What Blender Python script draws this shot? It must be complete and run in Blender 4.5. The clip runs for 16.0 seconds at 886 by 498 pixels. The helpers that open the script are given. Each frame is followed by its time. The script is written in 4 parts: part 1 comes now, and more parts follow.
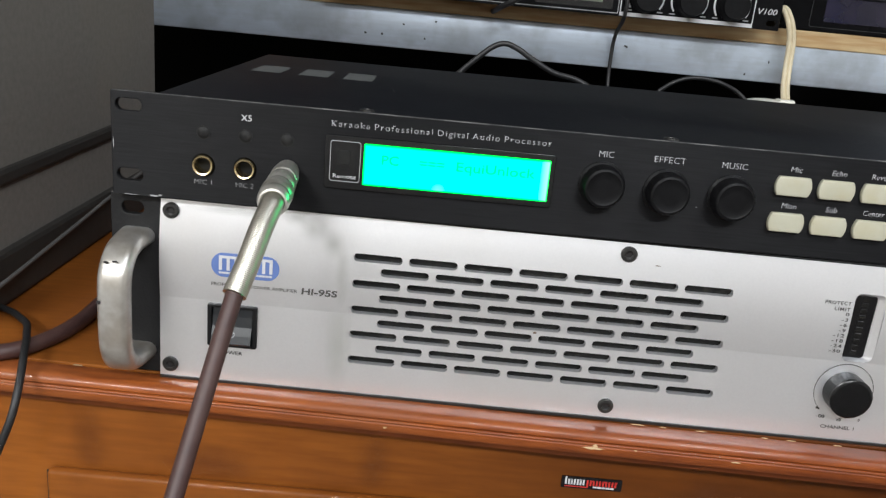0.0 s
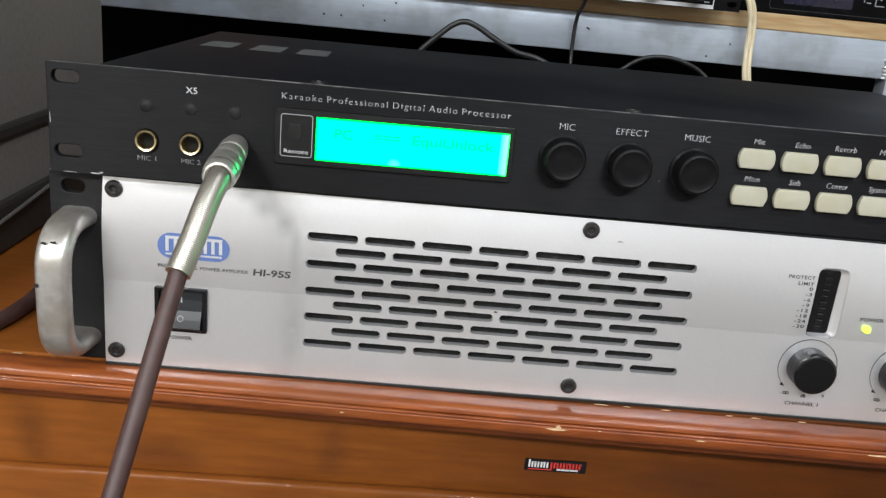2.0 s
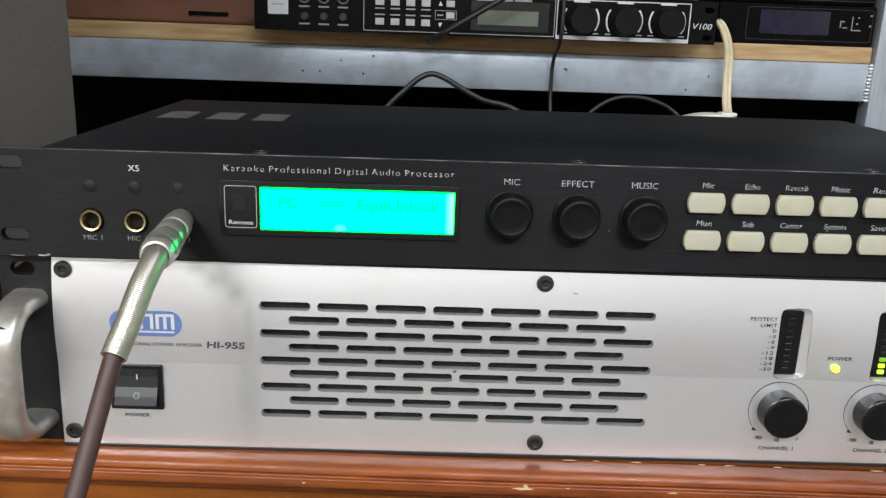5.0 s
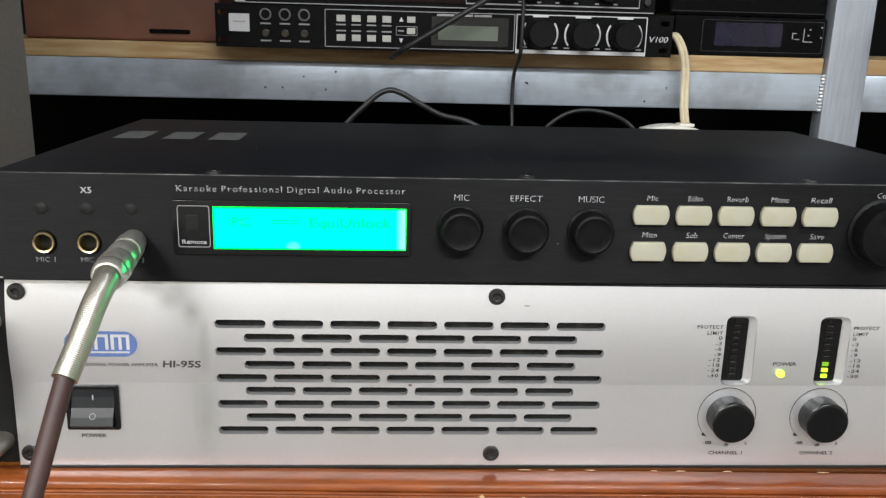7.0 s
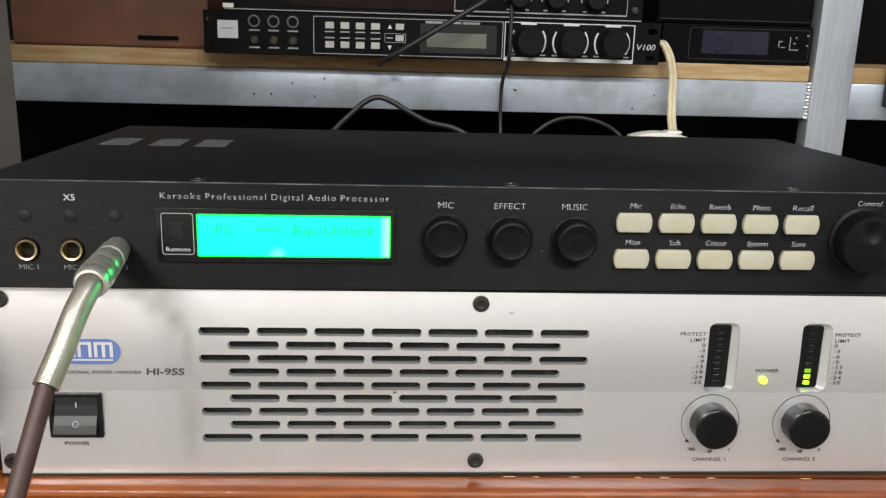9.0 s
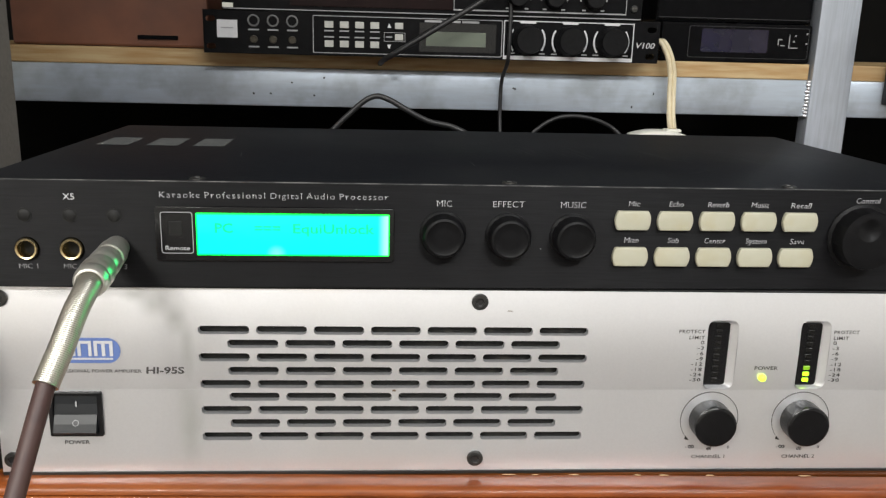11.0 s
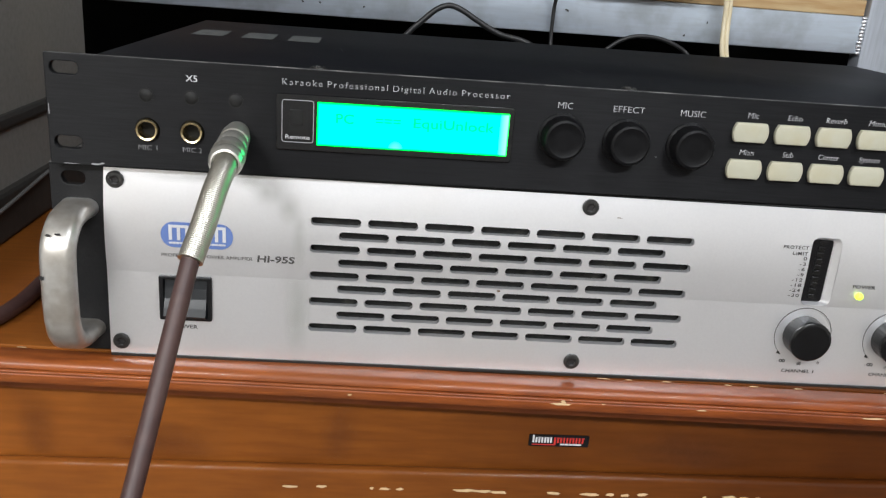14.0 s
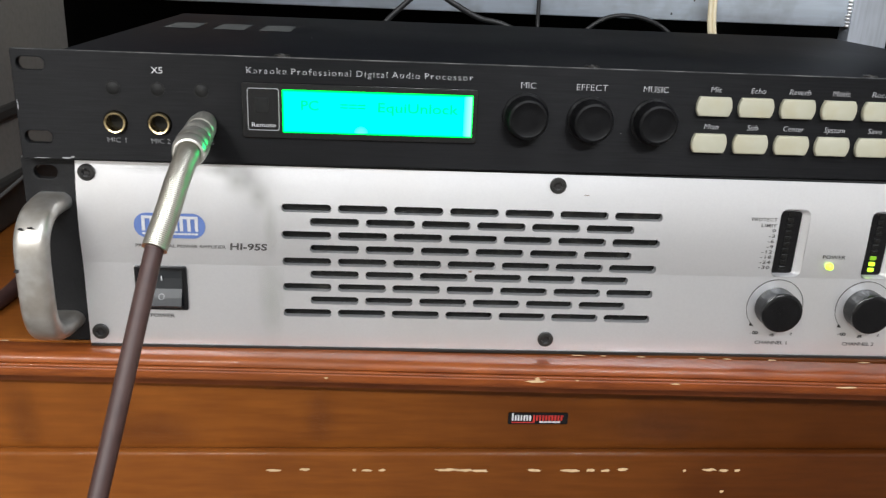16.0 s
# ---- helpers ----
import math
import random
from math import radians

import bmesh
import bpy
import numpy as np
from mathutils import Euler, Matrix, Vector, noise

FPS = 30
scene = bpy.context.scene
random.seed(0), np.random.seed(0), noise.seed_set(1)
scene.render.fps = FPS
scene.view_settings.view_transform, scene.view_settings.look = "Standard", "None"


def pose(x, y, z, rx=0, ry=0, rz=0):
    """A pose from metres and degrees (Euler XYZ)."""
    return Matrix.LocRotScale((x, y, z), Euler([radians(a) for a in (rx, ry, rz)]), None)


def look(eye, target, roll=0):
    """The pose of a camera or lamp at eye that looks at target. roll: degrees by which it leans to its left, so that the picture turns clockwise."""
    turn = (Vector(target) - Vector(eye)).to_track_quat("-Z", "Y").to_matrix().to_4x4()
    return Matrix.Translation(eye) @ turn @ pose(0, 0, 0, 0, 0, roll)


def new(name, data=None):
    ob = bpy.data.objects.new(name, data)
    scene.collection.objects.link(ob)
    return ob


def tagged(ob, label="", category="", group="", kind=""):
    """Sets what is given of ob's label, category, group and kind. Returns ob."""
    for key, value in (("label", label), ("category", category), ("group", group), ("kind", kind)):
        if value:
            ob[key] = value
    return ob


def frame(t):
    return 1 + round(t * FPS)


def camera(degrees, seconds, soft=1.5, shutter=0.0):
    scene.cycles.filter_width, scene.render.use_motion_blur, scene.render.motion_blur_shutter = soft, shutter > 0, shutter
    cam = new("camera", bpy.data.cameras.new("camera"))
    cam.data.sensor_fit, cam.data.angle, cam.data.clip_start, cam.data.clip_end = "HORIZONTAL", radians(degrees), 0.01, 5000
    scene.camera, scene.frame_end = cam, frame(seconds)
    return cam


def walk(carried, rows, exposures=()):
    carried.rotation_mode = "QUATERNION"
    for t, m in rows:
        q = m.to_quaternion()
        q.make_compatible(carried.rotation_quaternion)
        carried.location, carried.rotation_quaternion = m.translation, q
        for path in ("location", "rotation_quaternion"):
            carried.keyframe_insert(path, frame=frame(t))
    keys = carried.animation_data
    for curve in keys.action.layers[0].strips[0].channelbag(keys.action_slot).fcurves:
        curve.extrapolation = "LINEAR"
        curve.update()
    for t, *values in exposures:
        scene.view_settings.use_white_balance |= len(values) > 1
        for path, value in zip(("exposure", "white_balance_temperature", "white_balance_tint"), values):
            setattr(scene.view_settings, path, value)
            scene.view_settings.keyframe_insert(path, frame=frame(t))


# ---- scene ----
cam = camera(56.17, 16.0, soft=1.3, shutter=0.3)
PATH = [
    (0, (-0.0972, -0.3554, 0.9894), (-0.0763, 1.5523, 0.3891), 5.44),
    (0.5, (-0.1034, -0.3513, 0.9832), (-0.0426, 1.5523, 0.3729), 6.20),
    (1, (-0.0939, -0.3423, 0.9764), (-0.0107, 1.5567, 0.3545), 6.01),
    (1.5, (-0.0967, -0.3416, 0.9781), (0.0036, 1.5539, 0.3481), 5.97),
    (2, (-0.0926, -0.3454, 0.9808), (0.0109, 1.5548, 0.3655), 5.60),
    (2.5, (-0.0884, -0.3428, 0.9793), (0.0182, 1.5583, 0.3671), 4.75),
    (3, (-0.0857, -0.3278, 0.9713), (0.0027, 1.5671, 0.3377), 3.59),
    (3.5, (-0.0758, -0.3272, 0.9787), (-0.0168, 1.5720, 0.3547), 2.37),
    (4, (-0.0790, -0.3362, 0.9855), (-0.0275, 1.5773, 0.4059), 2.14),
    (4.2, (-0.0766, -0.3373, 0.9867), (-0.0247, 1.5807, 0.4222), 2.14),
    (6.5, (-0.0593, -0.3453, 0.9934), (0.0565, 1.5864, 0.4886), 1.63),
    (7, (-0.0575, -0.3460, 0.9936), (0.0720, 1.5867, 0.4956), 1.51),
    (7.5, (-0.0544, -0.3482, 0.9949), (0.0860, 1.5857, 0.5046), 1.52),
    (8, (-0.0545, -0.3492, 0.9964), (0.0951, 1.5852, 0.5110), 1.62),
    (8.5, (-0.0540, -0.3483, 0.9955), (0.0959, 1.5871, 0.5141), 1.69),
    (9, (-0.0544, -0.3470, 0.9945), (0.0954, 1.5880, 0.5111), 1.66),
    (11.5, (-0.0537, -0.3478, 0.9942), (0.0940, 1.5866, 0.5080), 1.39),
    (12, (-0.0552, -0.3466, 0.9943), (0.0736, 1.5868, 0.4990), 0.57),
    (12.5, (-0.0942, -0.3558, 0.9954), (0.0115, 1.5705, 0.4678), 2.00),
    (13, (-0.1241, -0.3678, 0.9906), (0.0186, 1.5419, 0.4138), 4.96),
    (13.5, (-0.1151, -0.3647, 0.9876), (0.0505, 1.5322, 0.3759), 5.24),
    (14, (-0.1045, -0.3496, 0.9785), (0.0591, 1.5383, 0.3389), 4.46),
    (14.5, (-0.1040, -0.3506, 0.9793), (0.0211, 1.5421, 0.3450), 3.23),
    (15, (-0.0992, -0.3578, 0.9828), (0.0006, 1.5349, 0.3443), 2.44),
    (15.5, (-0.0935, -0.3575, 0.9794), (0.0141, 1.5297, 0.3260), 2.59),
    (16, (-0.0875, -0.3555, 0.9781), (0.0558, 1.5246, 0.3112), 2.56),
]
walk(cam, [(t, look(eye, target, roll)) for t, eye, target, roll in PATH], [
    (0, 0.07, 6250, 8.5), (4.2, 0.07, 6250, 8.5), (7, 0.07, 6400, 8), (8, 0.08, 6450, 8), (9, 0.1, 6650, 8.5), (11.5, 0.1, 6600, 8.5), (12.5, 0.08, 6550, 8.5), (13, 0.08, 6250, 9), (16, 0.06, 6250, 9)])

# ---- world, lights ----
world = bpy.data.worlds.new("room_air")
world.use_nodes = True
world.node_tree.nodes["Background"].inputs[0].default_value = (0.55, 0.57, 0.6, 1)
world.node_tree.nodes["Background"].inputs[1].default_value = 0.05
scene.world = world


def area_lamp(name, eye, target, w, h, watts, colour):
    d = bpy.data.lights.new(name, "AREA")
    d.shape, d.size, d.size_y, d.energy, d.color = "RECTANGLE", w, h, watts, colour
    ob = new(name, d)
    ob.matrix_world = look(eye, target)
    return tagged(ob, "unseen ceiling light above the room in front of the rack", "lamp", kind="structure")


area_lamp("ceiling_lamp", (-1.45, -2.5, 2.6), (-1.35, -2.15, 1.6), 1.3, 0.16, 84, (1.0, 0.985, 0.96))
area_lamp("ceiling_lamp", (0.55, -2.5, 2.6), (0.5, -2.15, 1.6), 1.3, 0.16, 54, (0.97, 0.975, 0.99))
# extra weak lamp, added for the lid's glare without a known fitting
area_lamp("ceiling_lamp", (0.9, -1.0, 2.6), (0.9, -0.9, 1.6), 1.2, 0.16, 14, (0.93, 0.97, 1.0))


# ---- materials ----
def material(name, colour, rough=0.5, metal=0.0, second=None, scale=60.0, stretch=(1, 1, 1), amount=0.5, bump=0.0,
             rough_var=0.08, coat=0.0, spot=None, spot_scale=8.0, spot_edge=0.62, bump_scale=None, spec=0.5, coat_rough=0.08, tone=None, tone_at=(0, 0, 0), brushed=0.0):
    """A surface with grain at one scale, blotches at a second and fine relief."""
    m = bpy.data.materials.new(name)
    m.use_nodes = True
    nt = m.node_tree
    n, l = nt.nodes, nt.links
    b = n["Principled BSDF"]
    b.inputs["Metallic"].default_value = metal
    b.inputs["Coat Weight"].default_value = coat
    b.inputs["Specular IOR Level"].default_value = spec
    b.inputs["Coat Roughness"].default_value = coat_rough
    b.inputs["Anisotropic"].default_value, b.inputs["Anisotropic Rotation"].default_value = brushed, 0.25
    tc = n.new("ShaderNodeTexCoord")
    mp = n.new("ShaderNodeMapping")
    mp.inputs["Scale"].default_value = stretch
    l.new(tc.outputs["Object"], mp.inputs["Vector"])
    a = n.new("ShaderNodeTexNoise")
    a.inputs["Scale"].default_value, a.inputs["Detail"].default_value = scale, 6
    l.new(mp.outputs["Vector"], a.inputs["Vector"])
    big = n.new("ShaderNodeTexNoise")
    big.inputs["Scale"].default_value, big.inputs["Detail"].default_value = spot_scale, 5
    l.new(tc.outputs["Object"], big.inputs["Vector"])
    second = second or tuple(c * 0.75 for c in colour)
    mix = n.new("ShaderNodeMix")
    mix.data_type = "RGBA"
    mix.inputs[6].default_value, mix.inputs[7].default_value = (*colour, 1), (*second, 1)
    k = n.new("ShaderNodeMapRange")
    k.inputs[1].default_value, k.inputs[2].default_value = 0.35, 0.68
    k.inputs[4].default_value = amount
    l.new(a.outputs["Fac"], k.inputs[0])
    l.new(k.outputs[0], mix.inputs[0])
    mix2 = n.new("ShaderNodeMix")
    mix2.data_type = "RGBA"
    l.new(mix.outputs[2], mix2.inputs[6])
    mix2.inputs[7].default_value = (*(spot or tuple(c * 0.8 for c in colour)), 1)
    k2 = n.new("ShaderNodeMapRange")
    k2.inputs[1].default_value, k2.inputs[2].default_value = spot_edge - 0.12, spot_edge + 0.1
    k2.inputs[4].default_value = 0.6
    l.new(big.outputs["Fac"], k2.inputs[0])
    l.new(k2.outputs[0], mix2.inputs[0])
    last = mix2
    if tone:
        # slow change of tone that puts the uneven light on the wood into its colour
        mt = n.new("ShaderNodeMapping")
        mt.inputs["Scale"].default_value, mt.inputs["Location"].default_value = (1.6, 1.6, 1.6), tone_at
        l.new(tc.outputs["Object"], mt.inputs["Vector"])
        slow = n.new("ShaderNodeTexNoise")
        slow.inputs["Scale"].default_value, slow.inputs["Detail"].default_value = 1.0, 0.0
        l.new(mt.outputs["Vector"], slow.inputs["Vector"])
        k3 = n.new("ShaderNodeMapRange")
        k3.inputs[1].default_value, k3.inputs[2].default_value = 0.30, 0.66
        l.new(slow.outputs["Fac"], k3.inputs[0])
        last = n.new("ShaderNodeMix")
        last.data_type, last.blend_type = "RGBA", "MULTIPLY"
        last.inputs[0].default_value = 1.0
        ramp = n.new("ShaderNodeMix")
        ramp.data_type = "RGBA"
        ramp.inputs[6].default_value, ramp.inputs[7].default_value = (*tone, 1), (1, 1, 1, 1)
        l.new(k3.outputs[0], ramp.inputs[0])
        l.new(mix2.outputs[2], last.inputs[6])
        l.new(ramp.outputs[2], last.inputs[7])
    l.new(last.outputs[2], b.inputs["Base Color"])
    r = n.new("ShaderNodeMapRange")
    r.inputs[3].default_value, r.inputs[4].default_value = max(0.02, rough - rough_var), min(1, rough + rough_var)
    l.new(big.outputs["Fac"], r.inputs[0])
    l.new(r.outputs[0], b.inputs["Roughness"])
    if bump:
        bp = n.new("ShaderNodeBump")
        bp.inputs["Strength"].default_value, bp.inputs["Distance"].default_value = bump, 0.0006
        src = a
        if bump_scale:
            src = n.new("ShaderNodeTexNoise")
            src.inputs["Scale"].default_value, src.inputs["Detail"].default_value = bump_scale, 3
            l.new(tc.outputs["Object"], src.inputs["Vector"])
        l.new(src.outputs["Fac"], bp.inputs["Height"])
        l.new(bp.outputs[0], b.inputs["Normal"])
    return m


def glow(name, colour, strength):
    m = bpy.data.materials.new(name)
    m.use_nodes = True
    b = m.node_tree.nodes["Principled BSDF"]
    b.inputs["Base Color"].default_value = (*[c * 0.3 for c in colour], 1)
    b.inputs["Emission Color"].default_value = (*colour, 1)
    b.inputs["Emission Strength"].default_value = strength
    b.inputs["Roughness"].default_value = 0.3
    return m


def plain(name, colour, rough=0.5, metal=0.0):
    return material(name, colour, rough, metal, amount=0.25, scale=300)


BLACK_PANEL = material("brushed black anodised aluminium", (0.0030, 0.0030, 0.0037), 0.50, 0.0, (0.0085, 0.0085, 0.0098), 90, (0.6, 1, 14), 0.8, 0.16, spec=0.21, brushed=0.88)
BLACK_LID = material("black painted steel lid", (0.007, 0.008, 0.010), 0.46, 0.0, (0.011, 0.012, 0.015), 500, amount=0.6, bump=0.25, spot=(0.017, 0.018, 0.020), spot_scale=9, spec=0.18)
DECK_BLACK = material("worn satin black casing", (0.0025, 0.0025, 0.003), 0.28, 0, (0.005, 0.005, 0.006), 120, amount=0.6, spec=0.07)
SHELF_BLACK = material("satin black painted steel", (0.003, 0.003, 0.0035), 0.42, 0, (0.006, 0.006, 0.007), 120, amount=0.6, spec=0.09)
# the highlight of edges that catch the light, put into a pale worn colour
WORN_LIT_EDGE = material("pale edge with painted highlight and wear", (0.055, 0.055, 0.058), 0.4, 0.3, (0.12, 0.12, 0.12), 220, (1, 1, 1), 0.9, spot=(0.42, 0.41, 0.40), spot_scale=70, spot_edge=0.62)
BLACK_PLASTIC = material("black plastic", (0.005, 0.005, 0.006), 0.38, 0, (0.008, 0.008, 0.009), 700, amount=0.5, bump=0.08, spec=0.35)
KNOB_BLACK = material("matt black knob plastic", (0.0040, 0.0040, 0.0045), 0.44, 0, (0.008, 0.008, 0.009), 260, amount=0.6, bump=0.1, spec=0.14)
ROCKER = plain("satin black rocker", (0.011, 0.013, 0.016), 0.36)
CAP_BLACK = material("glossy black knob cap", (0.004, 0.004, 0.0045), 0.2, 0, (0.008, 0.008, 0.009), 260, amount=0.6, bump=0.03, spec=0.35)
KNOB_GREY = material("dark grey knob skirt", (0.008, 0.009, 0.010), 0.30, 0, (0.012, 0.012, 0.013), 240, amount=0.5, spec=0.32)
GLOSS_BLACK = plain("glossy black plastic window", (0.006, 0.006, 0.007), 0.12)
SILVER_PANEL = material("silver painted aluminium panel", (0.825, 0.825, 0.85), 0.31, 0.74, (0.785, 0.785, 0.81), 900, amount=0.5, bump=0.05, spot=(0.70, 0.67, 0.64), spot_scale=7, spot_edge=0.64)
EAR_BLACK = material("black powder coated steel", (0.008, 0.008, 0.009), 0.55, 0, (0.014, 0.014, 0.014), 900, amount=0.6, bump=0.3, spec=0.3)
HANDLE = material("worn cast aluminium", (0.72, 0.72, 0.71), 0.36, 0.80, (0.46, 0.45, 0.43), 120, amount=0.7, bump=0.12, spot=(0.36, 0.30, 0.23), spot_scale=30, spot_edge=0.5)
CHROME = material("nickel plated metal", (0.60, 0.58, 0.52), 0.36, 1.0, (0.50, 0.48, 0.42), 200, amount=0.5, spot=(0.42, 0.4, 0.36), spot_scale=90)
BRASS = material("gold plated jack ring", (0.75, 0.62, 0.36), 0.22, 1.0, (0.6, 0.48, 0.26), 300, amount=0.5)
DARK_SCREW = material("black oxide screw steel", (0.035, 0.034, 0.033), 0.36, 0.5, (0.06, 0.058, 0.055), 600, amount=0.7)
WHITE_PRINT = plain("white screen print", (0.62, 0.62, 0.64), 0.5)
GREY_PRINT = plain("grey screen print", (0.33, 0.33, 0.34), 0.5)
DARK_PRINT = plain("dark grey screen print", (0.022, 0.020, 0.020), 0.5)
FINE_PRINT = plain("dark fine print", (0.07, 0.065, 0.065), 0.5)
BLUE_PRINT = plain("blue screen print", (0.12, 0.19, 0.45), 0.45)
CREAM_KEY = material("yellowed cream rubber key", (0.43, 0.42, 0.335), 0.5, 0, (0.39, 0.37, 0.27), 150, amount=0.5, bump=0.1, spot=(0.40, 0.36, 0.24), spot_scale=90)
# tone_at slides the noise so the left comes out paler, painting in the light
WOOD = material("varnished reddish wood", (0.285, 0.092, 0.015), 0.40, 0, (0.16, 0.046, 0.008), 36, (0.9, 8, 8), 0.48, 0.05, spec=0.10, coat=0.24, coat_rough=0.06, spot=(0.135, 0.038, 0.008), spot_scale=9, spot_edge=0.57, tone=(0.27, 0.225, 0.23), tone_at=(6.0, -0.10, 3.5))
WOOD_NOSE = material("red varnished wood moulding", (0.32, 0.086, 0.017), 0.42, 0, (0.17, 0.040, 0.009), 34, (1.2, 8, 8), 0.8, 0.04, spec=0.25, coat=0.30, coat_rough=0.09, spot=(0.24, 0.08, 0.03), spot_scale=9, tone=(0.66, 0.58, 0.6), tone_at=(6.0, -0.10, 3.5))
NICKEL = material("bright nickel barrel", (0.74, 0.72, 0.67), 0.33, 0.82, (0.64, 0.62, 0.56), 160, amount=0.7, bump=0.1, spot=(0.34, 0.31, 0.26), spot_scale=120, spot_edge=0.58)
CHIP = material("bare chipped wood", (0.62, 0.45, 0.26), 0.8, 0, (0.5, 0.33, 0.17), 500, amount=0.7)
ALU = material("mill finish aluminium tube", (0.50, 0.57, 0.66), 0.36, 0.45, (0.40, 0.44, 0.50), 40, (0.7, 6, 6), 0.5, 0.06, spot=(0.27, 0.29, 0.31), spot_scale=26, spot_edge=0.56)
ALU_POST = material("mill finish aluminium post", (0.46, 0.50, 0.57), 0.36, 0.5, (0.34, 0.37, 0.42), 40, (10, 10, 0.5), 0.7, 0.08, spot=(0.36, 0.38, 0.42), spot_scale=14, spot_edge=0.58)
WELD = material("weld bead", (0.75, 0.76, 0.78), 0.3, 0.9, (0.5, 0.5, 0.52), 300, amount=0.8, bump=0.6)
BOARD = material("raw pine board", (0.50, 0.37, 0.20), 0.65, 0, (0.36, 0.2, 0.07), 18, (1, 12, 12), 0.9, 0.2, spot=(0.32, 0.19, 0.08), spot_scale=9)
BROWN_RUBBER = material("brown rubber cable sheath", (0.056, 0.026, 0.023), 0.50, 0, (0.042, 0.020, 0.018), 200, amount=0.6, bump=0.15, spot=(0.09, 0.05, 0.042), spot_scale=40)
BLACK_RUBBER = material("black rubber cable sheath", (0.012, 0.012, 0.013), 0.5, 0, (0.02, 0.02, 0.021), 200, amount=0.5)
CREAM_CORD = material("cream plastic cord", (0.70, 0.62, 0.44), 0.45, 0, (0.6, 0.5, 0.32), 120, amount=0.5, spot=(0.55, 0.45, 0.3), spot_scale=50)
WHITE_PLASTIC = material("white plastic", (0.78, 0.77, 0.70), 0.4, 0, (0.7, 0.68, 0.6), 60, amount=0.5)
# covering and edging are raised in colour to paint in a lens haze
DARK_CARPET = material("brown cabinet covering lightened for haze", (0.215, 0.20, 0.183), 0.6, 0, (0.17, 0.158, 0.143), 260, amount=0.7, bump=0.4, spot=(0.25, 0.22, 0.18), spot_scale=6)
STRIP = material("dull dark brown edging", (0.030, 0.027, 0.024), 0.6, 0, (0.042, 0.038, 0.034), 160, amount=0.6, bump=0.2)
# colour of the strips that stand in for shade in narrow gaps
SHADE_BLACK = material("black for painted shade in gaps", (0.012, 0.011, 0.010), 0.5, 0, (0.018, 0.016, 0.015), 200, amount=0.6)
GREY_WIRE = plain("grey cable sheath", (0.13, 0.125, 0.12), 0.45)
STICKER = material("faded grey paper label", (0.10, 0.105, 0.105), 0.6, 0, (0.075, 0.08, 0.08), 200, amount=0.8)
LCD_OFF = material("unlit grey green display", (0.13, 0.15, 0.12), 0.25, 0, (0.11, 0.13, 0.10), 50)
RED_BOX = material("dull red brown box", (0.17, 0.065, 0.035), 0.6, 0, (0.11, 0.042, 0.025), 30, amount=0.7, spot=(0.10, 0.05, 0.035), spot_scale=10)
BLUE_GLASS = material("blue tinted display window", (0.008, 0.008, 0.030), 0.12, 0, (0.022, 0.016, 0.030), 22, amount=0.8, spot=(0.006, 0.006, 0.016), spot_scale=30, spot_edge=0.5)
RED_PRINT = plain("red badge print", (0.50, 0.03, 0.025), 0.4)
SEG_OFF = plain("unlit meter segment", (0.0075, 0.0075, 0.007), 0.22)
SEG_ON = glow("lit yellow green meter segment", (0.55, 1.0, 0.03), 1.5)
SEG_DIM = glow("faintly lit yellow green meter segment", (0.40, 0.85, 0.03), 0.35)
LED_ON = glow("lit yellow green power lamp", (0.62, 1.0, 0.06), 2.2)
LCD_INK = glow("green liquid crystal characters", (0.0, 0.80, 0.30), 0.95)
WALL = material("painted plaster wall", (0.72, 0.70, 0.66), 0.8, 0, (0.66, 0.64, 0.6), 40, amount=0.6, bump=0.2)
# near black: the gloom behind the shelf is put into the colour
SHADED_WALL = material("board wall with shade in its colour", (0.004, 0.004, 0.0038), 0.85, 0, (0.006, 0.0055, 0.005), 30, amount=0.6, spec=0.08)
# kept dark so that the amplifier's front reflects less towards its bottom
FLOOR = material("dark plain floor", (0.10, 0.085, 0.07), 0.4, 0, (0.08, 0.07, 0.058), 20, amount=0.6)
CEILING = material("white ceiling paint", (0.78, 0.78, 0.76), 0.9, 0, (0.72, 0.72, 0.7), 40)


